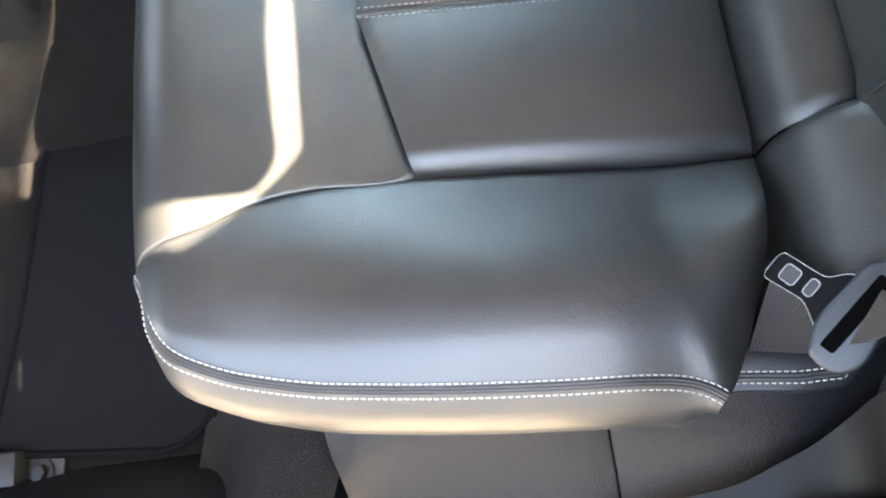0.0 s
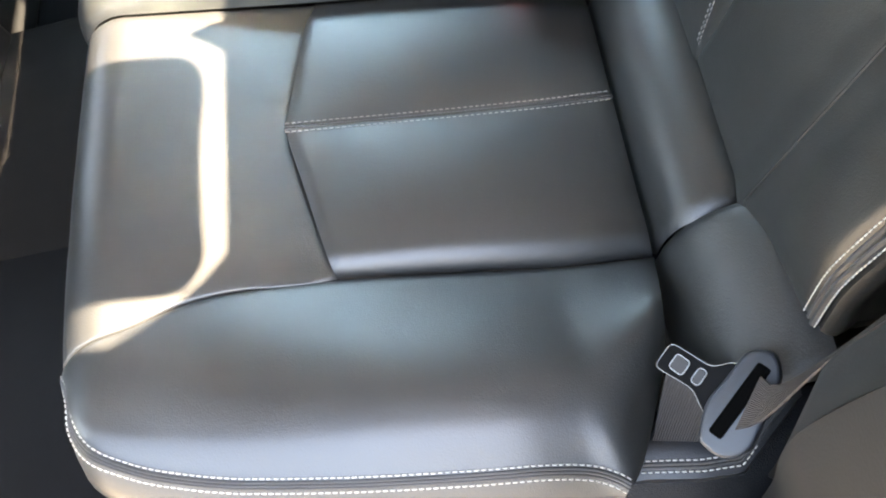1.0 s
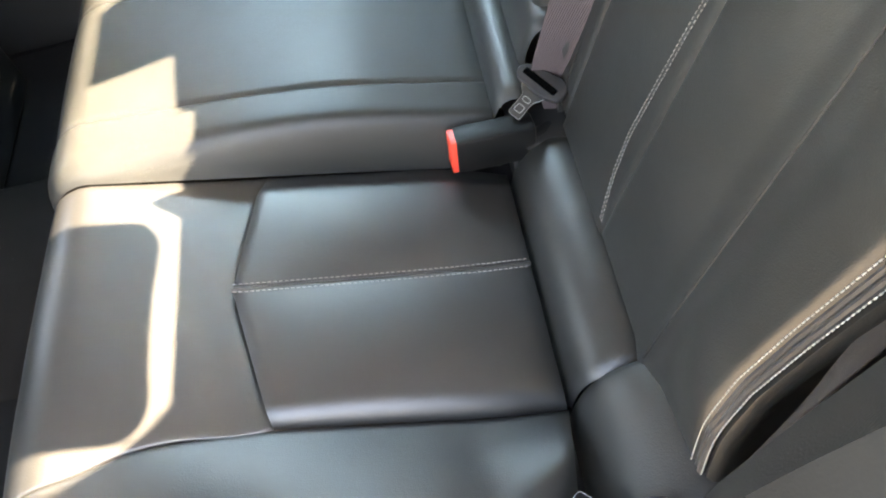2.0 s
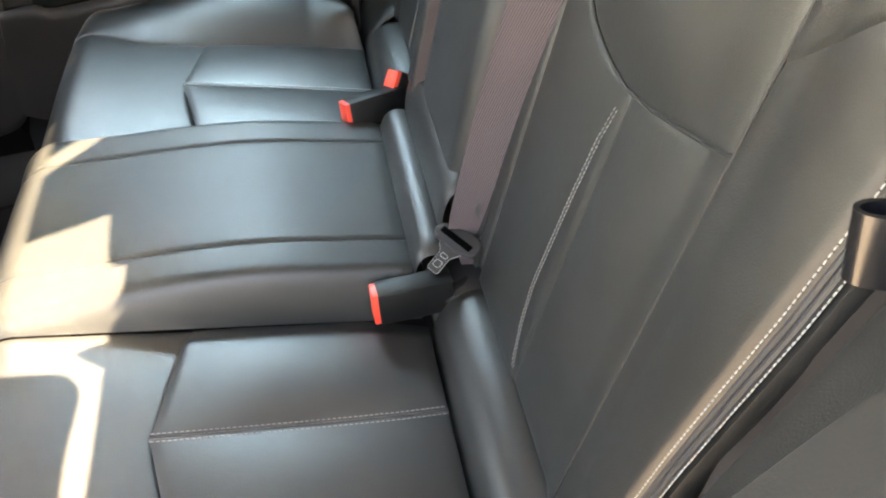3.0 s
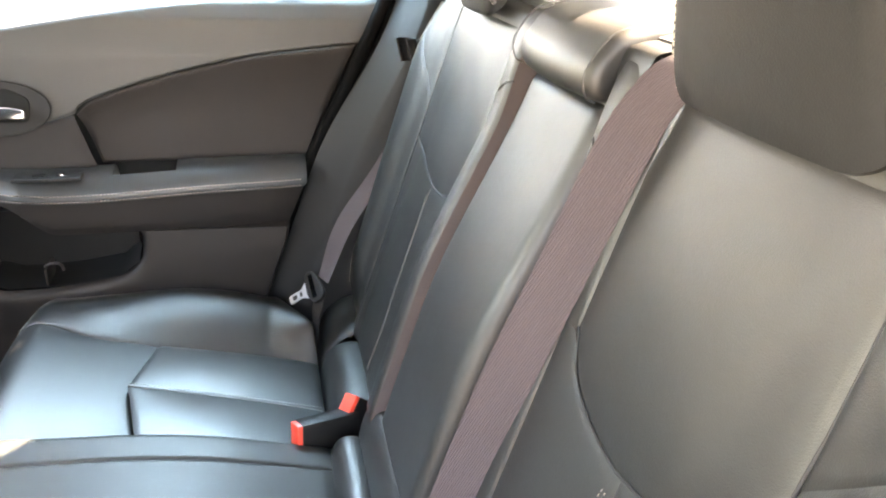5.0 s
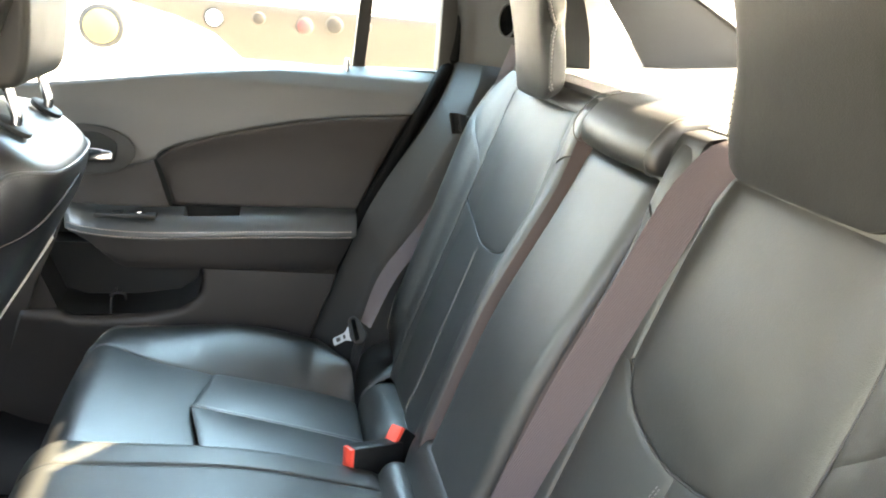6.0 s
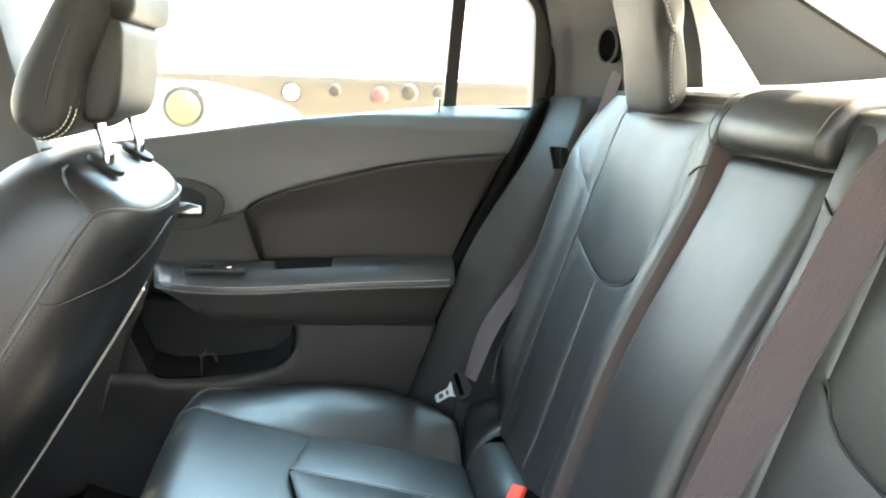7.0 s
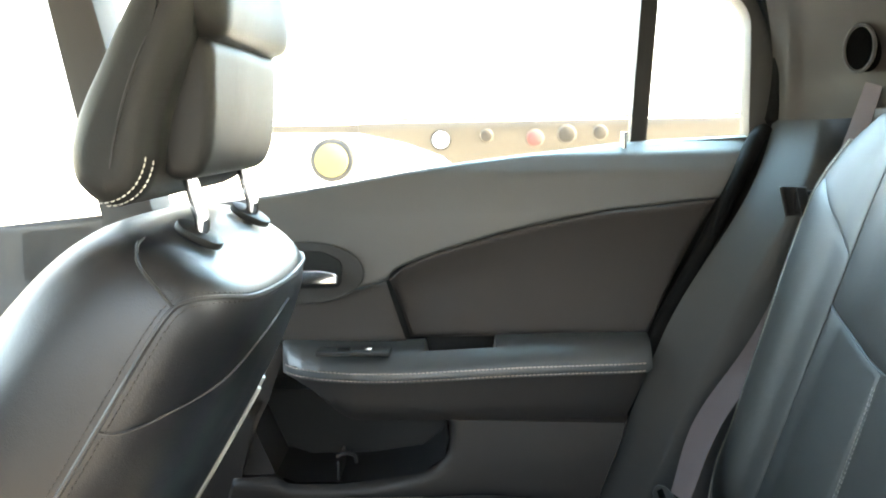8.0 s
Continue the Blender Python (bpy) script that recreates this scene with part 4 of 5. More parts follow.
lo = [liner.verts.new((x, 1.296 if z < 0.5 else 1.345, z)) for x, z in POCKET + [(-0.166, 0.53), (0.10, 0.53)]]
hi = [liner.verts.new((x * 0.96, 1.396, z + 0.004)) for x, z in POCKET + [(-0.166, 0.53), (0.10, 0.53)]]
liner.faces.new(hi)
for i in range(len(lo)):
    j = (i + 1) % len(lo)
    liner.faces.new((lo[i], lo[j], hi[j], hi[i]))
# liner painted black to carry the shade deep in the pocket
part("pocket_liner", liner, BLACK, door)
part("pocket_front_wall", prism([(-0.185, 0.30), (-0.090, 0.396), (-0.148, 0.540), (-0.185, 0.540)], 1, 1.300, 1.39, 0.006, 3), LOWER, door)
part("pocket_divider", moved(box((-0.002, -0.03, -0.004), (0.002, 0.03, 0.030), 0.0015), Matrix.Translation((0.0, 1.33, 0.402))), LOWER, door)
part("pocket_clip", tube([(-0.006, 1.322, 0.43), (0.010, 1.320, 0.436), (0.022, 1.322, 0.432), (0.024, 1.324, 0.42)], 0.0030, 8), LOWER, door)
part("lower_strip", panel([(0.152, 0.503), (0.25, 0.506), (0.35, 0.508), (0.434, 0.509)], [(0.14, 0.53), (0.25, 0.53), (0.35, 0.53), (0.44, 0.53)], door_surface, (30, 8), (0.004,) * 4, 0.003, 0), LOWER, door)
part("front_lower_trim", panel([(-0.50, 0.15), (-0.3, 0.15), (-0.20, 0.20), (-0.15, 0.40)], [(-0.50, 0.604), (-0.3, 0.604), (-0.15, 0.604), (-0.080, 0.604)], door_surface, (30, 30), (0.004, 0.006, 0.006, 0.004), 0.004, 0.002), LOWER, door)
# release handle in its round bezel
bez = [(0.039 * 0 - 0.045 + 0.086 * math.cos(g) * (1 if math.cos(g) > 0 else 1.4), 1.3465 - 0.002, 0.714 + 0.046 * math.sin(g)) for g in np.linspace(0, 2 * math.pi, 40, endpoint=False)]
bezel = part("handle_bezel", tube(bez + bez[:1], 0.0022, 8, 120), TRIM, door)
cup_out = [(x, z) for x, _, z in bez]
part("handle_cup", prism(cup_out, 1, 1.343, 1.347, 0.001, 1), TRIM, bezel)
part("handle_recess", prism(rounded([(-0.12, 0.690), (0.006, 0.690), (0.012, 0.730), (-0.02, 0.748), (-0.12, 0.748)], 0.012), 1, 1.3415, 1.3445, 0.001, 1), BLACK, bezel)
part("release_handle", prism(rounded([(-0.10, 0.700), (0.006, 0.699), (0.007, 0.716), (-0.02, 0.722), (-0.10, 0.722)], 0.006), 1, 1.318, 1.330, 0.003, 3), CHROME, door, "chrome release handle")
part("lock_button", tube([(0.437, 1.392, 0.885), (0.437, 1.392, 0.905), (0.4372, 1.3915, 0.917)], 0.005, 10), CHROME, door, "bright lock button")
# window: sill strip, divider, rear channel, top rail and the panes
sill_pts = np.array([(x, 1.410, z + 0.001) for x, z in SILL])
part("window_sill", tube(sill_pts - [0, 0.004, 0.006], 0.008, 10, 60, 0.5), SOFT, door)
part("window_divider", prism([(0.448, 0.885), (0.472, 0.885), (0.493, 1.20), (0.467, 1.20)], 1, 1.405, 1.430, 0.002), BLACK, door)
part("rear_channel", prism(rounded([(0.622, 0.885), (0.655, 0.885), (0.655, 1.12), (0.60, 1.16), (0.58, 1.13), (0.618, 1.085)], 0.02), 1, 1.390, 1.435, 0.003), BLACK, door)
part("top_rail", prism([(-0.6, 1.270), (0.10, 1.270), (0.40, 1.215), (0.60, 1.140), (0.595, 1.105), (0.40, 1.175), (0.10, 1.232), (-0.6, 1.232)], 1, 1.385, 1.430, 0.004), BLACK, door)
for name, a, b in (("door_glass", -0.52, 0.452), ("quarter_glass", 0.470, 0.625)):
    za, zb = (0.78, 0.90) if a < 0 else (0.90, 0.905)
    g = part(name, prism([(a, za), (b, zb), (b, 1.165 if a < 0 else 1.125), (a, 1.245 if a < 0 else 1.16)], 1, 1.416, 1.420), GLASS, door, "clear window pane", False)
    g.visible_shadow = False
part("door_core", prism([(-0.50, -0.10), (0.30, -0.10), (0.40, 0.38), (0.46, 0.51), (0.60, 0.80), (0.645, 0.890), (0.45, 0.880), (0.176, 0.850), (-0.11, 0.806), (-0.50, 0.762)], 1, 1.402, 1.47, 0.003), BLACK, door)
part("door_seal", tube([(0.30, 1.342, 0.18), (0.388, 1.342, 0.385), (0.441, 1.342, 0.511), (0.492, 1.346, 0.633), (0.545, 1.352, 0.733), (0.588, 1.362, 0.822), (0.632, 1.385, 0.905), (0.655, 1.395, 0.93), (0.660, 1.392, 1.05), (0.61, 1.365, 1.14)], 0.0125, 12, 80), DARKTRIM, door)

# front door, glimpsed past the front seat
fdoor = thing("front_door", "dark charcoal front door trim under a bright window", "car door")
part("upper_trim", panel([(-1.3, 0.60), (-0.9, 0.62), (-0.355, 0.655)], [(-1.3, 0.715), (-0.9, 0.755), (-0.352, 0.806)], door_surface, (40, 20), (0.01,) * 4, 0.006, 0.0), SOFT, fdoor)
part("lower_trim", panel([(-1.3, 0.15), (-0.9, 0.15), (-0.355, 0.15)], [(-1.3, 0.596), (-0.9, 0.616), (-0.355, 0.651)], door_surface, (40, 20), (0.01,) * 4, 0.006, 0.01), SOFT, fdoor)
part("outer_skin", prism([(-1.3, -0.10), (-0.37, -0.10), (-0.37, 0.79), (-1.3, 0.70)], 1, 1.45, 1.47, 0.004), CARPAINT, fdoor)
tagged(part("trim_b_pillar_foot", prism([(-0.40, -0.05), (-0.24, -0.05), (-0.268, 0.748), (-0.358, 0.748)], 1, 1.342, 1.42, 0.004), DARKTRIM), "black plastic foot of the centre pillar", "pillar", "", "structure")
tagged(part("trim_b_pillar", prism([(-0.359, 0.75), (-0.269, 0.75), (-0.27, 0.80), (-0.365, 1.24), (-0.43, 1.24), (-0.355, 0.80)], 1, 1.34, 1.42, 0.006), PILLAR), "dark cloth-covered centre pillar trim", "pillar", "", "structure")

# ---- rear side trim and pillars, both sides ----
for far in FAR:
    y0, y1 = (1.398, 1.47) if far else (-0.25, 2 * MID - 1.398)
    tagged(part("wall_quarter_" + ("far" if far else "near"), prism(([(0.20, -0.15), (0.36, 0.25), (0.41, 0.391)] if far else [(0.43, -0.15), (0.44, 0.22), (0.455, 0.30), (0.455, 0.42)]) + [(0.49 if far else 0.52, 0.615), (0.605, 0.807), (0.650, 0.889), (0.66, 0.935), (1.35, 0.96), (1.35, -0.15)], 1, y0, y1, 0.004), DARKTRIM), "dark inner body side behind the rear trim", "car body", "", "structure")
# unseen panel, added to stop sun leaking onto the near sill
tagged(part("wall_quarter_inner", prism([(0.56, 0.08), (0.56, 0.40), (0.66, 0.72), (1.30, 0.90), (1.30, 0.08)], 1, -0.0935, -0.024, 0.004), DARKTRIM), "dark unseen inner body panel added behind the quarter trim to stop sun", "car body", "", "structure")
for far in FAR:
    name = "far" if far else "near"
    q0 = curve([(0.30, 1.335, 0.10), (0.352, 1.335, 0.25), (0.405, 1.335, 0.391), (0.486, 1.335, 0.615), (0.600, 1.345, 0.807), (0.642, 1.372, 0.889), (0.655, 1.388, 0.93)], 40)
    q1 = curve([(0.40, 1.300, 0.10), (0.42, 1.298, 0.25), (0.470, 1.296, 0.391), (0.560, 1.290, 0.615), (0.655, 1.290, 0.807), (0.690, 1.310, 0.889), (0.705, 1.340, 0.93)], 40)
    q2 = curve([(0.70, 1.270, 0.10), (0.70, 1.266, 0.25), (0.72, 1.262, 0.391), (0.78, 1.262, 0.615), (0.84, 1.272, 0.807), (0.86, 1.285, 0.889), (0.86, 1.30, 0.94)], 40)
    if not far:
        q0 = curve([(0.525, 1.326, 0.10), (0.525, 1.326, 0.25), (0.508, 1.329, 0.30), (0.490, 1.332, 0.391), (0.486, 1.335, 0.615), (0.600, 1.345, 0.807), (0.642, 1.372, 0.889), (0.655, 1.388, 0.93)], 40)
        q1 = q1 + 0.12 * (1 - smooth01((q1[:, 2:3] - 0.28) / 0.24)) * [1, 0, 0]
    w = np.linspace(0, 1, 12)[None, :, None]
    P = np.concatenate([q0[:, None] + w * (q1 - q0)[:, None], (q1[:, None] + w * (q2 - q1)[:, None])[:, 1:]], 1)
    if not far:
        P = flip(P)
    rim = P[:, 0]
    if not far:
        # the door opening's edge sweeps forward along the sill
        rim = curve([(0.30, -0.096, 0.196), (0.374, -0.083, 0.200), (0.414, -0.077, 0.205), (0.448, -0.064, 0.215), (0.474, -0.053, 0.225), (0.499, -0.037, 0.245), (0.508, -0.026, 0.29)] + [tuple(p) for p in rim[16::4]], 80)
    flange = np.stack([rim + [0, (0.075 if far else -0.24) * k, 0] - [0.012 * k, 0, 0] for k in np.linspace(0, 1, 8)], 1)
    tagged(part("trim_jamb_" + name, grid(flange), DARKTRIM if far else BLACK), "dark plastic edge of the door opening", "car trim", "", "structure")
    tagged(part("trim_quarter_" + name, grid(P), QUARTER), "charcoal plastic quarter trim beside the rear seat" if far else "black plastic quarter trim beside the rear seat", "car trim", "", "structure")
    L = [curve(c, 24) for c in ([(0.655, 1.400, 0.93), (0.652, 1.390, 1.02), (0.625, 1.36, 1.11), (0.57, 1.30, 1.18)],
                                [(0.672, 1.372, 0.93), (0.668, 1.362, 1.02), (0.645, 1.335, 1.12), (0.60, 1.27, 1.19)],
                                [(0.705, 1.345, 0.93), (0.695, 1.335, 1.02), (0.670, 1.30, 1.12), (0.63, 1.24, 1.195)],
                                [(0.850, 1.172, 0.938), (0.832, 1.168, 1.02), (0.796, 1.155, 1.10), (0.74, 1.13, 1.18)],
                                [(1.000, 1.222, 0.950), (0.940, 1.214, 1.02), (0.862, 1.200, 1.105), (0.80, 1.17, 1.18)])]
    if far:
        L[3] = L[3] + [0.0, -0.035, 0.0]
    P = np.stack(L[:4], 0)
    P = np.stack([curve(P[:, j], 30) for j in range(24)], 1)
    Q = L[3][:, None] + np.linspace(0, 1, 12)[None, :, None] * (L[4] - L[3])[:, None]
    if not far:
        P, Q = flip(P), flip(Q)
    # pillar painted in two tones: trim dark as shaded, face pale as lit
    tagged(part("trim_rear_pillar_" + name, grid(P), LOWER), "dark grey moulded rear pillar trim, toned as in shade", "pillar", "", "structure")
    tagged(part("trim_pillar_face_" + name, grid(Q), LIT_PILLAR_FACE), "cloth pillar face painted pale grey as lit by the rear window", "pillar", "", "structure")
    a, b = L[4] + [0.004, 0.004, 0], curve([(1.30, 1.215, 0.985), (1.244, 1.204, 1.012), (1.13, 1.200, 1.066), (1.016, 1.198, 1.122), (0.90, 1.17, 1.176)], 24)
    P = a[:, None] + np.linspace(0, 1, 10)[None, :, None] * (b - a)[:, None]
    if not far:
        P = flip(P)
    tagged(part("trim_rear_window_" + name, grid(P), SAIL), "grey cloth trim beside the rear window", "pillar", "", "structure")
    edge = mirrored(b, not far)
    tagged(part("trim_rear_glass_edge_" + name, tube(edge, 0.006, 8, 40), BLACK), "black rubber edge of the rear window", "car trim", "", "structure")
    bz = thing("belt_outlet", "black belt outlet with a pale grey rim in the rear pillar", "belt outlet", "belt outlets")
    along, off = Vector((0.561, -0.828, 0)), Vector((-0.828, -0.561, 0))
    mid = Vector((0.734, 1.278, 1.022))
    ring = [tuple(mid + off * 0.016 + along * (0.021 * math.cos(g)) + Vector((0, 0, 0.030 * math.sin(g)))) for g in np.linspace(0, 2 * math.pi, 24, endpoint=False)]
    deep = [tuple(Vector(p) - off * 0.022) for p in ring]
    ring, deep = mirrored(ring, not far), mirrored(deep, not far)
    part("rim", tube(list(map(tuple, ring)) + [tuple(ring[0])], 0.0024, 8, 60), GREY, bz)
    bm = bmesh.new()
    va, vb = [bm.verts.new(tuple(p)) for p in ring], [bm.verts.new(tuple(p)) for p in deep]
    bm.faces.new(va)
    bm.faces.new(vb[::-1])
    for i in range(24):
        bm.faces.new((va[i], va[(i + 1) % 24], vb[(i + 1) % 24], vb[i]))
    # the pillar is not cut; this black cap paints the hole's shade
    part("opening", bm, HOLE_SHADE, bz)

shelf = tagged(part("parcel_shelf", prism([(0.745, 0.925), (0.745, 0.943), (0.80, 0.952), (1.05, 0.965), (1.30, 0.990), (1.30, 0.965)], 1, -0.02, 2 * MID + 0.02, 0.004), SHELF), "grey cloth-covered parcel shelf in full sun", "parcel shelf", "", "structure")
rg = tagged(part("window_rear", prism([(1.29, 0.990), (0.85, 1.195), (0.852, 1.199), (1.295, 0.994)], 1, 0.085, 2 * MID - 0.085), GLASS, None, "", False), "clear sloping rear window", "window", "", "structure")
rg.visible_shadow = False
# pillar beside the rear window on the open side, trunk floor and rear panel
plane_z = lambda x: 1.195 - (x - 0.85) * 0.466
bm = bmesh.new()
ring = []
for dz in (0.004, 0.024):
    ring.append([bm.verts.new((x, y, plane_z(x) + dz)) for x, y in ((0.60, -0.12), (0.60, 0.128), (0.86, 0.126), (1.30, 0.090), (1.30, -0.12))])
bm.faces.new(ring[0])
bm.faces.new(ring[1][::-1])
for i in range(5):
    bm.faces.new((ring[0][i], ring[0][(i + 1) % 5], ring[1][(i + 1) % 5], ring[1][i]))
tagged(part("wall_rear_pillar_near", bm, CARPAINT), "pale painted rear pillar panel", "car body", "", "structure")
bm = bmesh.new()
ring = []
for dz in (0.004, 0.024):
    ring.append([bm.verts.new((x, y, plane_z(x) + dz)) for x, y in ((0.60, 1.42), (0.60, 1.15), (0.86, 1.15), (0.97, 1.185), (1.30, 1.215), (1.30, 1.42))])
bm.faces.new(ring[0])
bm.faces.new(ring[1][::-1])
for i in range(6):
    bm.faces.new((ring[0][i], ring[0][(i + 1) % 6], ring[1][(i + 1) % 6], ring[1][i]))
tagged(part("wall_rear_pillar_far", bm, CARPAINT), "pale painted rear pillar panel", "car body", "", "structure")
tagged(part("floor_seat_pan", box((0.46, -0.02, 0.10), (0.72, 2 * MID + 0.02, 0.196), 0.004), DARKTRIM), "dark steel pan under the rear seat", "floor", "", "structure")
tagged(part("floor_trunk", box((0.70, -0.12, 0.06), (1.36, 2 * MID + 0.12, 0.10), 0.004), DARKTRIM), "dark carpeted trunk floor", "floor", "", "structure")
tagged(part("trim_sill_step", box((0.54, -0.13, 0.0), (0.98, 0.07, 0.205), 0.006), DARKTRIM), "dull black step behind the sill trim", "car trim", "", "structure")
tagged(part("wall_trunk", box((1.31, -0.12, 0.06), (1.36, 2 * MID + 0.12, 0.985), 0.004), BLACK), "dark rear body panel", "car body", "", "structure")

# ---- roof ----


def roof_z(x, y):
    return 1.320 - 0.050 * (abs(y - MID) / 0.69) ** 3 - 0.125 * float(smooth01((x - 0.15) / 0.70)) - 0.03 * max(0, (-0.3 - x) / 0.5) ** 2


gx, gy = np.linspace(-1.15, 0.852, 40), np.linspace(-0.04, 2 * MID + 0.04, 24)
low = np.array([[(x, y, roof_z(x, y)) for y in gy] for x in gx])
v0, f0 = grid(low)
v1, f1 = grid(low + [0, 0, 0.03])
edge = [i * 24 for i in range(40)] + [39 * 24 + j for j in range(1, 24)] + [i * 24 + 23 for i in range(38, -1, -1)] + [j for j in range(22, 0, -1)]
wall = [(edge[i], edge[(i + 1) % len(edge)], edge[(i + 1) % len(edge)] + 960, edge[i] + 960) for i in range(len(edge))]
tagged(part("ceiling", (list(v0) + list(v1), f0 + [tuple(q + 960 for q in f) for f in f1] + wall), HEADLINER), "pale grey cloth headliner", "car roof", "", "structure")
# unseen sheets, added only to cut the sun patch on the cushions
shade = thing("sun_blocker", "unseen dark sheets added inside the rear window to shape the sun patch", "sun shade")


def blocker_piece(name, plan):
    """A flat piece of the added sun blocker, set just inside the sloping rear window; plan: (x, y) places."""
    bm = bmesh.new()
    low = [bm.verts.new((x, y, 1.180 - (x - 0.858) * 0.47)) for x, y in plan]
    high = [bm.verts.new((x, y, 1.183 - (x - 0.858) * 0.47)) for x, y in plan]
    bm.faces.new(low[::-1])
    bm.faces.new(high)
    for i in range(len(low)):
        bm.faces.new((low[i], low[(i + 1) % len(low)], high[(i + 1) % len(low)], high[i]))
    part(name, bm, RUBBER, shade)


blocker_piece("blocker_corner", [(0.990, 0.10), (0.990, 0.330), (0.974, 0.285), (0.962, 0.250), (0.951, 0.222), (0.938, 0.203), (0.922, 0.186), (0.902, 0.168), (0.877, 0.150), (0.852, 0.134), (0.852, 0.10)])
blocker_piece("blocker_sheet", [(0.857, 0.616), (0.909, 0.640), (0.975, 0.672), (0.975, 0.862), (0.932, 0.858), (0.905, 0.822), (0.888, 0.793), (0.867, 0.765), (0.857, 0.745)])
blocker_piece("blocker_sheet", [(0.857, 0.790), (0.888, 0.835), (0.932, 0.861), (0.975, 0.865), (0.975, 1.200), (0.857, 1.200)])
for far in FAR:
    y0, y1 = (1.335, 1.42) if far else (2 * MID - 1.42, 2 * MID - 1.335)
    tagged(part("trim_roof_rail_" + ("far" if far else "near"), prism([(-1.75, 0.78), (-1.15, 1.200), (0.10, 1.235), (0.40, 1.180), (0.52, 1.145), (0.62, 1.12), (0.83, 1.14), (0.83, 1.20), (0.45, 1.26), (0.10, 1.305), (-1.17, 1.275), (-1.75, 0.86)], 1, y0, y1, 0.01), PILLAR), "grey roof rail above the door opening", "car roof", "", "structure")
tagged(part("trim_b_pillar_near", prism([(-0.40, -0.05), (-0.24, -0.05), (-0.27, 0.80), (-0.365, 1.24), (-0.43, 1.24), (-0.355, 0.80)], 1, 2 * MID - 1.42, 2 * MID - 1.34, 0.006), BLACK), "dark cloth-covered centre pillar trim", "pillar", "", "structure")

tagged(part("wall_front", box((-1.75, -0.06, -0.05), (-1.45, 2 * MID + 0.06, 0.82), 0.03, 3), BLACK), "black dashboard panel closing the cabin ahead of the front seats", "dashboard", "", "structure")

# ---- front seats ----
LEAN = Vector((0.53, 0, 0.848))
REAR = Vector((0.848, 0, -0.53))


def front_seat(yc, label):
    seat = thing("bucket_seat", label, "car seat", "front seats", "", (-0.25, yc, 0.15))
    foot = Vector((-0.399, yc, 0.247))
    n, m = 44, 40
    P = np.zeros((m, n, 3))
    for i in range(m):
        w = math.pi * i / (m - 1)
        k, side = max(0.0, math.sin(w)) ** 0.26, max(0.0, math.sin(w)) ** 0.17
        s = 0.5 - 0.5 * np.sign(math.cos(w)) * abs(math.cos(w)) ** 0.62
        half = 0.215 - 0.008 * s - 0.026 * smooth01((s - 0.60) / 0.40)
        for j in range(n):
            g = 2 * math.pi * j / n
            cu, cv = math.cos(g), math.sin(g)
            eu, ev = np.sign(cu) * abs(cu) ** 0.68, np.sign(cv) * abs(cv) ** 0.68
            p = foot + LEAN * (s * 0.690) + Vector((0, side * eu * half, 0)) + REAR * (k * ev * 0.104 if ev > 0 else k ** 2.6 * ev * 0.128)
            P[i, j] = p
    part("backrest", grid(P, True), SEATBACK, seat, "charcoal leather backrest seen from behind")
    # seams on the shell, given by the angle round it (0 far side, 90 rear, 180 near side) and the way up it

    def on_shell(deg, s, off=0.0008):
        g = radians(deg)
        half = 0.215 - 0.008 * s - 0.026 * float(smooth01((s - 0.60) / 0.40))
        cu, cv = math.cos(g), math.sin(g)
        eu, ev = math.copysign(abs(cu) ** 0.68, cu), math.copysign(abs(cv) ** 0.68, cv)
        w = math.acos(float(np.clip(math.copysign(abs(1 - 2 * s) ** (1 / 0.62), 1 - 2 * s), -1, 1)))
        k, side = max(0.0, math.sin(w)) ** 0.26, max(0.0, math.sin(w)) ** 0.17
        return tuple(foot + LEAN * (s * 0.690 + (off if s > 0.97 else 0)) + Vector((0, eu * (side * half + off), 0)) + REAR * (ev * ((k * 0.104 if ev > 0 else k ** 2.6 * 0.128) + off)))
    corner = ((12, 0.955), (35, 0.976), (60, 0.984), (90, 0.986), (120, 0.985), (150, 0.980), (164, 0.969), (170, 0.950), (171.5, 0.90), (171.5, 0.80), (171.5, 0.65), (172, 0.45), (173, 0.25))
    part("rear_seam", tube([on_shell(a, s) for a, s in corner], 0.0022, 6, 200), PIPING, seat)
    for da, dw in ((-3, -0.004), (3, 0.003)):
        line = curve([on_shell(a + da, min(0.994, s + (dw if s > 0.9 else 0)), 0.0010) for a, s in corner], 300)
        part("rear_stitching", stitches(line, np.tile([0.4, -0.7, 0.4], (300, 1)), 0.004, 0.0016, 0.00055), DARK_THREAD, seat)
    part("panel_seam", tube([on_shell(a, s) for a, s in ((171, 0.798), (166, 0.802), (160, 0.812), (150, 0.835), (125, 0.880), (105, 0.930), (90, 0.960))], 0.0011, 6, 100), DARK_THREAD, seat)
    part("panel_seam", tube([on_shell(a, s) for a, s in ((170, 0.955), (184, 0.972), (198, 0.985), (210, 0.992))], 0.0014, 6, 40), PIPING, seat)
    for q, rad in ((62, 0.0034), (73, 0.0026)):
        part("edge_piping", tube([on_shell(q, s, 0.002) for s in np.linspace(0.04, 0.765, 24)], rad, 8, 90), THREAD, seat, "pale piping along the outer edge")
    # cushion and its base
    part("cushion", box((-0.86, yc - 0.24, 0.19), (-0.30, yc + 0.24, 0.34), 0.05, 5), LEATHER, seat)
    part("base_frame", box((-0.80, yc - 0.20, 0.03), (-0.36, yc + 0.20, 0.19), 0.01), BLACK, seat)
    return seat


fs = front_seat(0.940, "charcoal leather front passenger seat, reclined, with pale edge piping")
drive = copy_thing(fs, pose(-0.62, 0.362, 0.15))
drive["label"] = "charcoal leather driver seat"


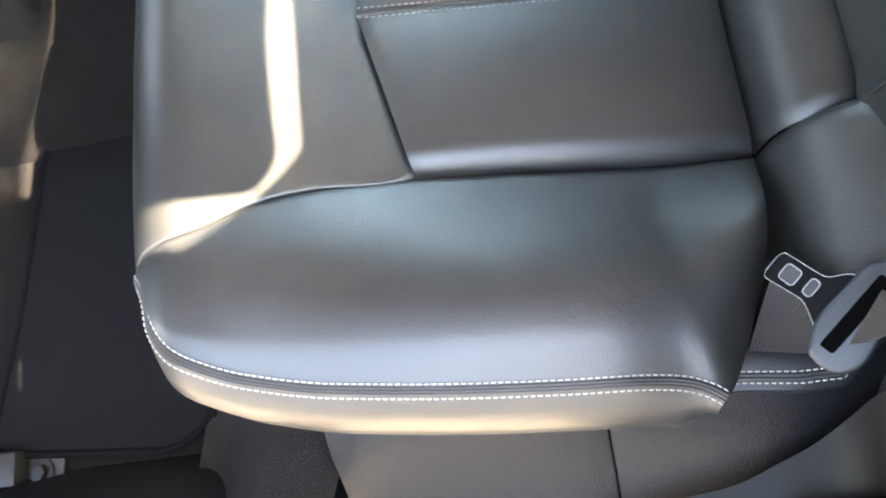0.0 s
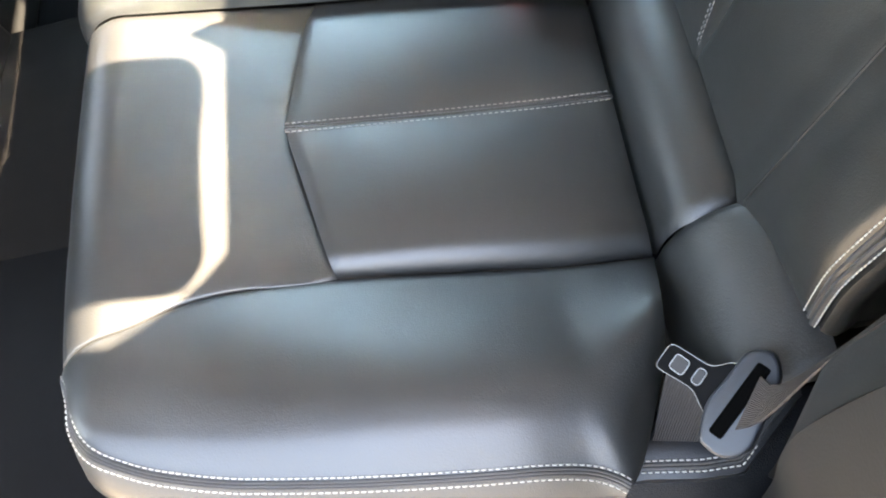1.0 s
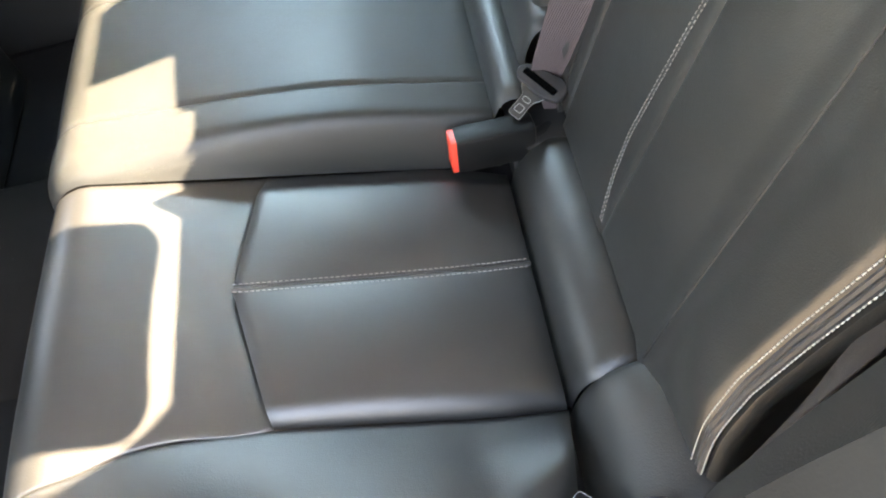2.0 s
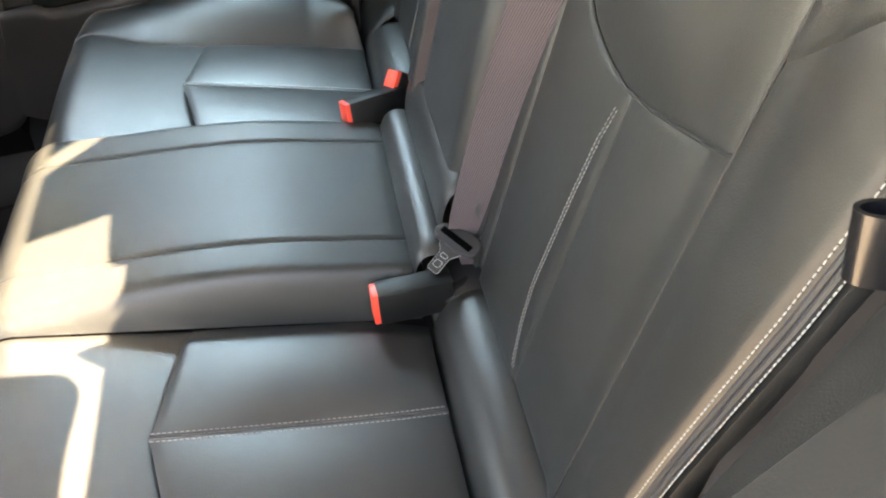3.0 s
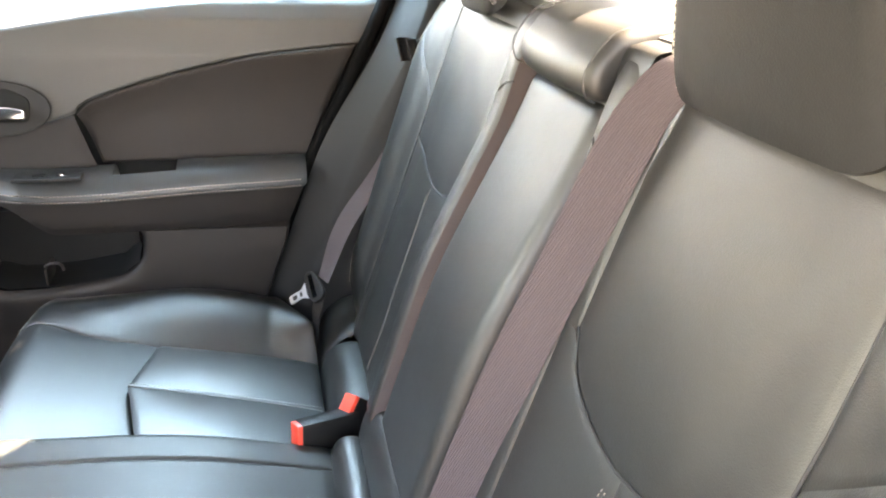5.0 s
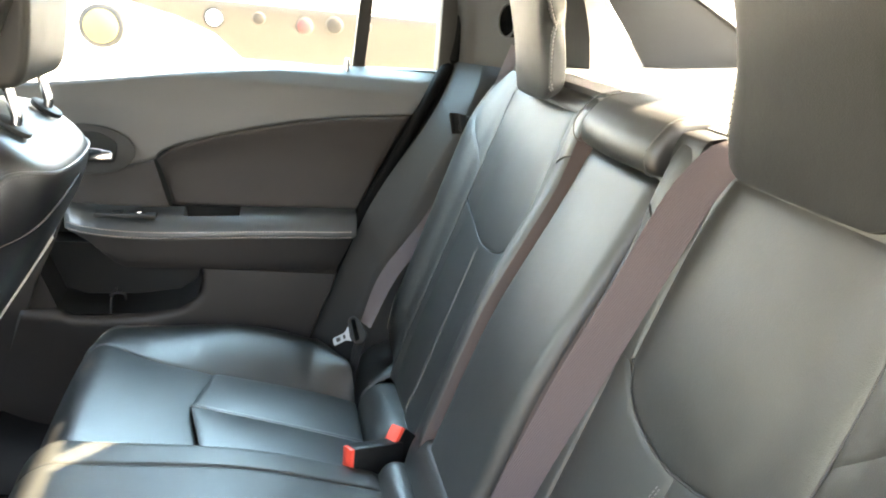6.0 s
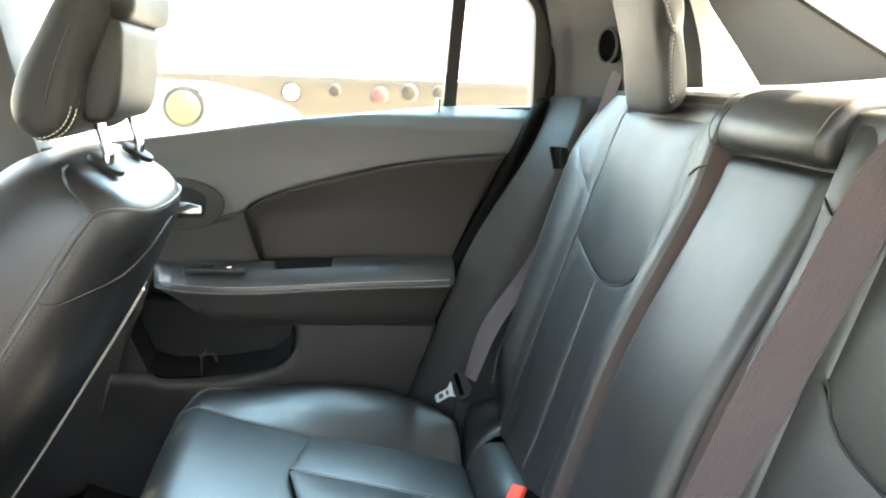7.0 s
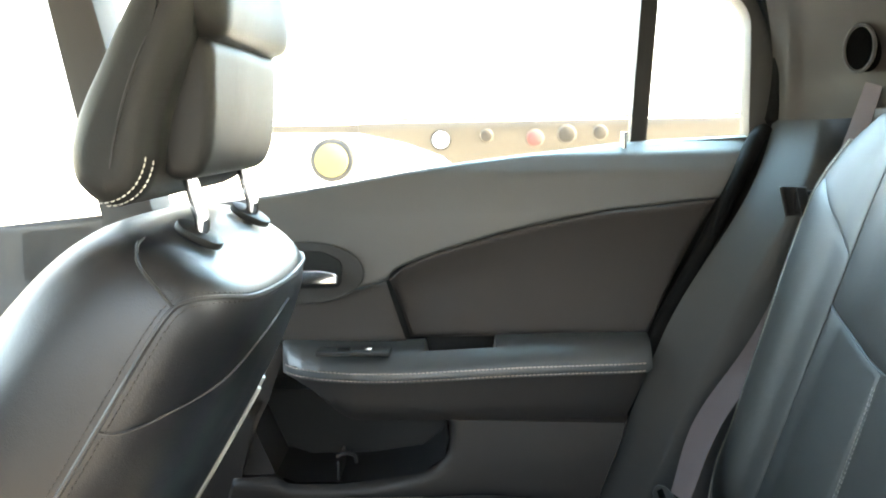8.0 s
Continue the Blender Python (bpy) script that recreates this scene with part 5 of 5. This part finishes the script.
def soft_block(profile, yc, half, r, n=44, m=110):
    """A padded block with an even rounding: its side profile (x, z) drawn in along its own outline towards both ends."""
    q = curve([tuple(p) for p in profile] + [tuple(profile[0])], m + 1)[:m]
    t = np.roll(q, -2, 0) - np.roll(q, 2, 0)
    t /= np.linalg.norm(t, axis=1)[:, None]
    area = np.sum(q[:, 0] * np.roll(q[:, 1], -1) - np.roll(q[:, 0], -1) * q[:, 1])
    nrm = np.stack([-t[:, 1], t[:, 0]], 1) * np.sign(area)
    for _ in range(6):
        nrm = (np.roll(nrm, 1, 0) + 2 * nrm + np.roll(nrm, -1, 0)) / 4
    P = np.zeros((n, m, 3))
    for i, w in enumerate(np.linspace(-1, 1, n)):
        v = math.sin(w * math.pi / 2)
        d = max(0.0, abs(v) * half - (half - r)) / r
        p = q + nrm * (r * (1 - math.sqrt(max(0.0, 1 - d * d))))
        P[i, :, 0], P[i, :, 1], P[i, :, 2] = p[:, 0], yc + v * half, p[:, 1]
    v, f = grid(P, True)
    f += [tuple(range(m)), tuple(reversed(range((n - 1) * m, n * m)))]
    return v, f


def front_headrest(yc):
    hr = thing("front_headrest", "charcoal leather front headrest on two chrome posts", "headrest", "front headrests", "", (-0.04, yc, 0.83))
    pad = [(-0.063, 0.8715), (-0.077, 0.869), (-0.091, 0.876), (-0.104, 0.891), (-0.107, 0.911), (-0.102, 0.934), (-0.092, 0.957), (-0.077, 0.984), (-0.056, 1.022), (-0.036, 1.052), (-0.015, 1.068), (0.001, 1.060), (0.005, 1.036), (0.001, 1.014), (-0.006, 0.996), (-0.015, 0.974), (-0.025, 0.949), (-0.032, 0.924), (-0.036, 0.903), (-0.047, 0.881)]
    part("front_pad", soft_block([(x - 0.010, z) for x, z in pad], yc, 0.149, 0.024), HEADREST, hr)
    fold = rounded([(-0.075, 1.028), (-0.034, 1.086), (0.002, 1.084), (0.011, 1.040), (0.007, 1.007), (-0.030, 1.004)], 0.014, 5)
    part("top_fold", padded_profile(fold, yc - 0.006, 0.126, 0.034, 40, 72), HEADREST, hr)
    shell = rounded([(-0.048, 0.888), (-0.020, 0.890), (-0.008, 0.912), (-0.003, 0.950), (0.000, 1.000), (-0.012, 1.016), (-0.050, 1.006), (-0.062, 0.930)], 0.012, 5)
    part("rear_shell", soft_block(shell, yc - 0.006, 0.107, 0.012, 40, 90), HEADREST, hr, "smooth padded rear shell of the headrest")
    for side in (-1, 1):
        c = curve([(x - 0.008, yc + side * (0.1495 - d), z) for x, z, d in ((-0.022, 1.020, 0.003), (-0.038, 0.992, 0.001), (-0.054, 0.954, 0.0005), (-0.065, 0.919, 0.0005), (-0.072, 0.890, 0.003))], 60)
        part("side_seam", tube(c, 0.0015, 6, 60), RUBBER, hr)
    low = [(-0.080, yc - 0.136, 0.8705), (-0.068, yc - 0.136, 0.8715), (-0.056, yc - 0.136, 0.8765), (-0.046, yc - 0.136, 0.8855), (-0.0385, yc - 0.136, 0.899), (-0.0355, yc - 0.136, 0.911)]
    for shift in (0.0, 0.007):
        ln = curve([(x - 0.010 - shift * 0.45, y - shift * 1.1, z + shift * 0.45) for x, y, z in low], 60)
        part("stitching", stitches(ln, np.tile([0.2, -0.8, -0.5], (60, 1)), 0.0038, 0.0014, 0.0006), THREAD, hr, "pale double stitching")
    for y in (yc - 0.080, yc + 0.080):
        post = part("post", tube([(-0.046, y, 0.79), (-0.040, y, 0.818), (-0.030, y + 0.002, 0.846), (-0.034, y + 0.003, 0.866), (-0.044, y + 0.003, 0.91)], 0.0068, 12, 30), CHROME, hr, "polished chrome post")
        collar = [(0.023 * math.cos(g), 0.017 * math.sin(g)) for g in np.linspace(0, 2 * math.pi, 24, endpoint=False)]
        bm = prism(collar, 2, -0.003, 0.005, 0.002, 2)
        part("guide", moved(bm, Matrix.Translation((-0.033, y, 0.838)) @ Matrix.Rotation(radians(6), 4, Vector((1, 0, 0))) @ Matrix.Rotation(radians(30), 4, Vector((0, 1, 0)))), BLACK, hr, "black plastic guide")
    return hr


fh = front_headrest(0.944)
copy_thing(fh, pose(-0.41, 0.366, 0.83))

console = thing("centre_console", "black plastic centre console between the front seats", "console")
part("bin", box((-1.10, 0.555, 0.10), (-0.30, 0.750, 0.50), 0.02, 3), BLACK, console)
part("lid", box((-0.62, 0.550, 0.502), (-0.29, 0.755, 0.545), 0.015, 3), LEATHER, console)

# ---- floor, sill and small hardware ----
tagged(part("floor", box((-1.5, -0.04, -0.06), (0.45, 2 * MID + 0.04, 0.0), 0.0), CARPET), "dark charcoal carpeted car floor", "floor", "", "structure")
tun = [(0.46, 0.0), (0.50, 0.10), (0.56, 0.155), (0.65, 0.165), (0.74, 0.155), (0.80, 0.10), (0.84, 0.0)]
tagged(part("floor_tunnel", prism(tun, 0, -1.3, 0.10, 0.01), CARPET), "carpeted tunnel along the middle of the floor", "floor", "", "structure")
for far in FAR:
    o = rounded([(-0.465, 0.050), (-0.200, 0.026), (-0.150, 0.060), (-0.150, 0.460), (-0.22, 0.498), (-0.365, 0.506), (-0.402, 0.470), (-0.430, 0.230)], 0.035, 5)
    if far:
        o = [(x, 2 * MID - y) for x, y in o]
    mt = thing("floor_mat", "dark pile floor mat with a bound rubber edge", "floor mat", "floor mats")
    part("mat_pad", prism(o, 2, 0.001, 0.010, 0.002, 1), MAT, mt)
    part("binding", tube([(x, y, 0.008) for x, y in o] + [(*o[0], 0.008)], 0.0055, 8, 300), BINDING, mt)
    cover = [(-0.52, 0.480), (-0.42, 0.478), (-0.395, 0.500), (-0.42, 0.535), (-0.52, 0.545)]
    if far:
        cover = [(x, 2 * MID - y) for x, y in cover]
    part("end_cap", prism(rounded(cover, 0.02), 2, 0.0, 0.034, 0.010, 3), BLACK, thing("seat_rail_cover", "black plastic cover over the inner seat rail end", "rail cover", "seat rail covers"))
for far in FAR:
    nm = "far" if far else "near"
    # carpet running up to the seat base and the sill
    P = np.zeros((30, 16, 3))
    for i, x in enumerate(np.linspace(-0.16, 0.075, 30)):
        for j, w in enumerate(np.linspace(0, 1, 16)):
            y = 0.12 - 0.22 * w
            up = 0.17 * float(smooth01((x + 0.16) / 0.20)) * (0.75 + 0.25 * w) + 0.09 * w * w
            P[i, j] = (x, y, up + 0.002)
    tagged(part("floor_side_" + nm, grid(flip(P) if far else P), SIDE_CARPET), "brownish grey carpet rising to the seat base", "floor", "", "structure")
    for a, b in ((0.080, 0.3197), (0.3203, 0.66)):
        sec = [(0.045, 0.262), (0.012, 0.258), (-0.020, 0.235), (-0.060, 0.190), (-0.110, 0.165), (-0.135, 0.160), (-0.135, 0.10), (0.045, 0.10)]
        if far:
            sec = [(2 * MID - y, z) for y, z in sec]
        tagged(part("trim_sill_" + nm, prism(sec, 0, a, b, 0.003), SILLTRIM), "dark grained plastic sill trim below the seat", "car trim", "", "structure")
    fr = [(0.02, 0.0), (0.02, -0.15), (-0.15, -0.30), (-0.17, 0.10), (-0.12, 0.14), (-0.06, 0.12)]
    if far:
        fr = [(2 * MID - y, z) for y, z in fr]
    tagged(part("trim_rocker_" + nm, prism(fr, 0, -1.3, 0.05, 0.008), BLACK), "dark plastic door sill", "car trim", "", "structure")
tagged(part("floor_heel", prism([(0.03, 0.0), (0.03, 0.24), (0.10, 0.26), (0.50, 0.20), (0.50, 0.0)], 1, 0.03, 2 * MID - 0.03, 0.01), CARPET), "carpeted step under the rear bench", "floor", "", "structure")
rail = thing("seat_rail_end", "worn steel seat rail end bolted to the floor", "seat rail")
part("rail", box((-0.60, 0.005, 0.002), (-0.41, 0.050, 0.030), 0.006), WORN, rail)
part("bracket", prism(rounded([(-0.44, -0.005), (-0.36, 0.0), (-0.355, 0.045), (-0.44, 0.055)], 0.012), 2, 0.002, 0.007, 0.002), WORN, rail)
part("bolt", prism([(-0.388 + 0.011 * math.cos(g), 0.020 + 0.011 * math.sin(g)) for g in np.linspace(0, 2 * math.pi, 6, endpoint=False)], 2, 0.009, 0.018, 0.0015), GREY, rail)
part("washer", prism([(-0.388 + 0.018 * math.cos(g), 0.020 + 0.018 * math.sin(g)) for g in np.linspace(0, 2 * math.pi, 24, endpoint=False)], 2, 0.006, 0.010, 0.001), GREY, rail)
# ---- outside ----
tagged(part("ground", box((-60, -60, -0.52), (60, 60, -0.42), 0.0), CONCRETE), "sunlit pale concrete yard", "ground", "", "structure")
tr = thing("semi_trailer", "low white trailer body with tan chassis rail and round lamps", "trailer")
part("cargo_box", box((-5.5, 3.62, 0.955), (6.5, 6.0, 1.75), 0.03), WHITE, tr)
part("chassis_rail", prism([(-0.30, 0.945), (6.0, 0.945), (6.0, 0.70), (0.18, 0.70), (0.06, 0.80), (-0.10, 0.86), (-0.30, 0.905)], 1, 3.60, 3.72, 0.004), RAIL, tr)
part("front_rail", prism([(-0.85, 0.940), (-0.30, 0.940), (-0.30, 0.905), (-0.85, 0.915)], 1, 3.61, 3.70, 0.004), RAIL, tr)
for x, z, r, mat in ((0.055, 0.87, 0.045, WHITE), (0.25, 0.885, 0.030, LENS), (0.455, 0.87, 0.040, REDLENS), (0.59, 0.885, 0.042, LENS), (0.73, 0.89, 0.034, LENS)):
    lamp = part("lamp_ring", prism([(x + r * math.cos(g), z + r * math.sin(g)) for g in np.linspace(0, 2 * math.pi, 24, endpoint=False)], 1, 3.594, 3.605, 0.003), RAIL if mat is not WHITE else BLACK, tr)
    part("lamp", prism([(x + r * 0.8 * math.cos(g), z + r * 0.8 * math.sin(g)) for g in np.linspace(0, 2 * math.pi, 24, endpoint=False)], 1, 3.590, 3.597, 0.002), mat, lamp)
part("spare_wheel", prism([(-0.42 + 0.095 * math.cos(g), 0.79 + 0.095 * math.sin(g)) for g in np.linspace(0, 2 * math.pi, 32, endpoint=False)], 1, 3.60, 3.68, 0.01, 3), WORN, tr)
part("hub", prism([(-0.42 + 0.072 * math.cos(g), 0.79 + 0.072 * math.sin(g)) for g in np.linspace(0, 2 * math.pi, 32, endpoint=False)], 1, 3.59, 3.62, 0.006, 2), YELLOW, tr)
part("landing_leg", box((-2.4, 3.80, -0.42), (-2.28, 3.92, 0.96), 0.01), RAIL, tr)
part("landing_leg", box((-2.4, 5.60, -0.42), (-2.28, 5.72, 0.96), 0.01), RAIL, tr)
for x in (3.4, 4.7):
    for y in (3.75, 5.6):
        part("tyre", prism([(x + 0.5 * math.cos(g), 0.08 + 0.5 * math.sin(g)) for g in np.linspace(0, 2 * math.pi, 36, endpoint=False)], 1, y, y + 0.28, 0.04, 3), RUBBER, tr)
tagged(part("pavement", box((-30, -3.1, -0.43), (30, 1.9, -0.405), 0.006), ASPHALT), "strip of warm worn concrete under the car", "pavement", "", "structure")
# unseen wall, added to hold back low sky light from the open side
tagged(part("wall_sky_blocker", box((-14, -2.6, -0.42), (14, -2.4, 1.7), 0.01), BLOCK), "unseen plain grey wall added beyond the open door to block low sky", "wall", "", "structure")
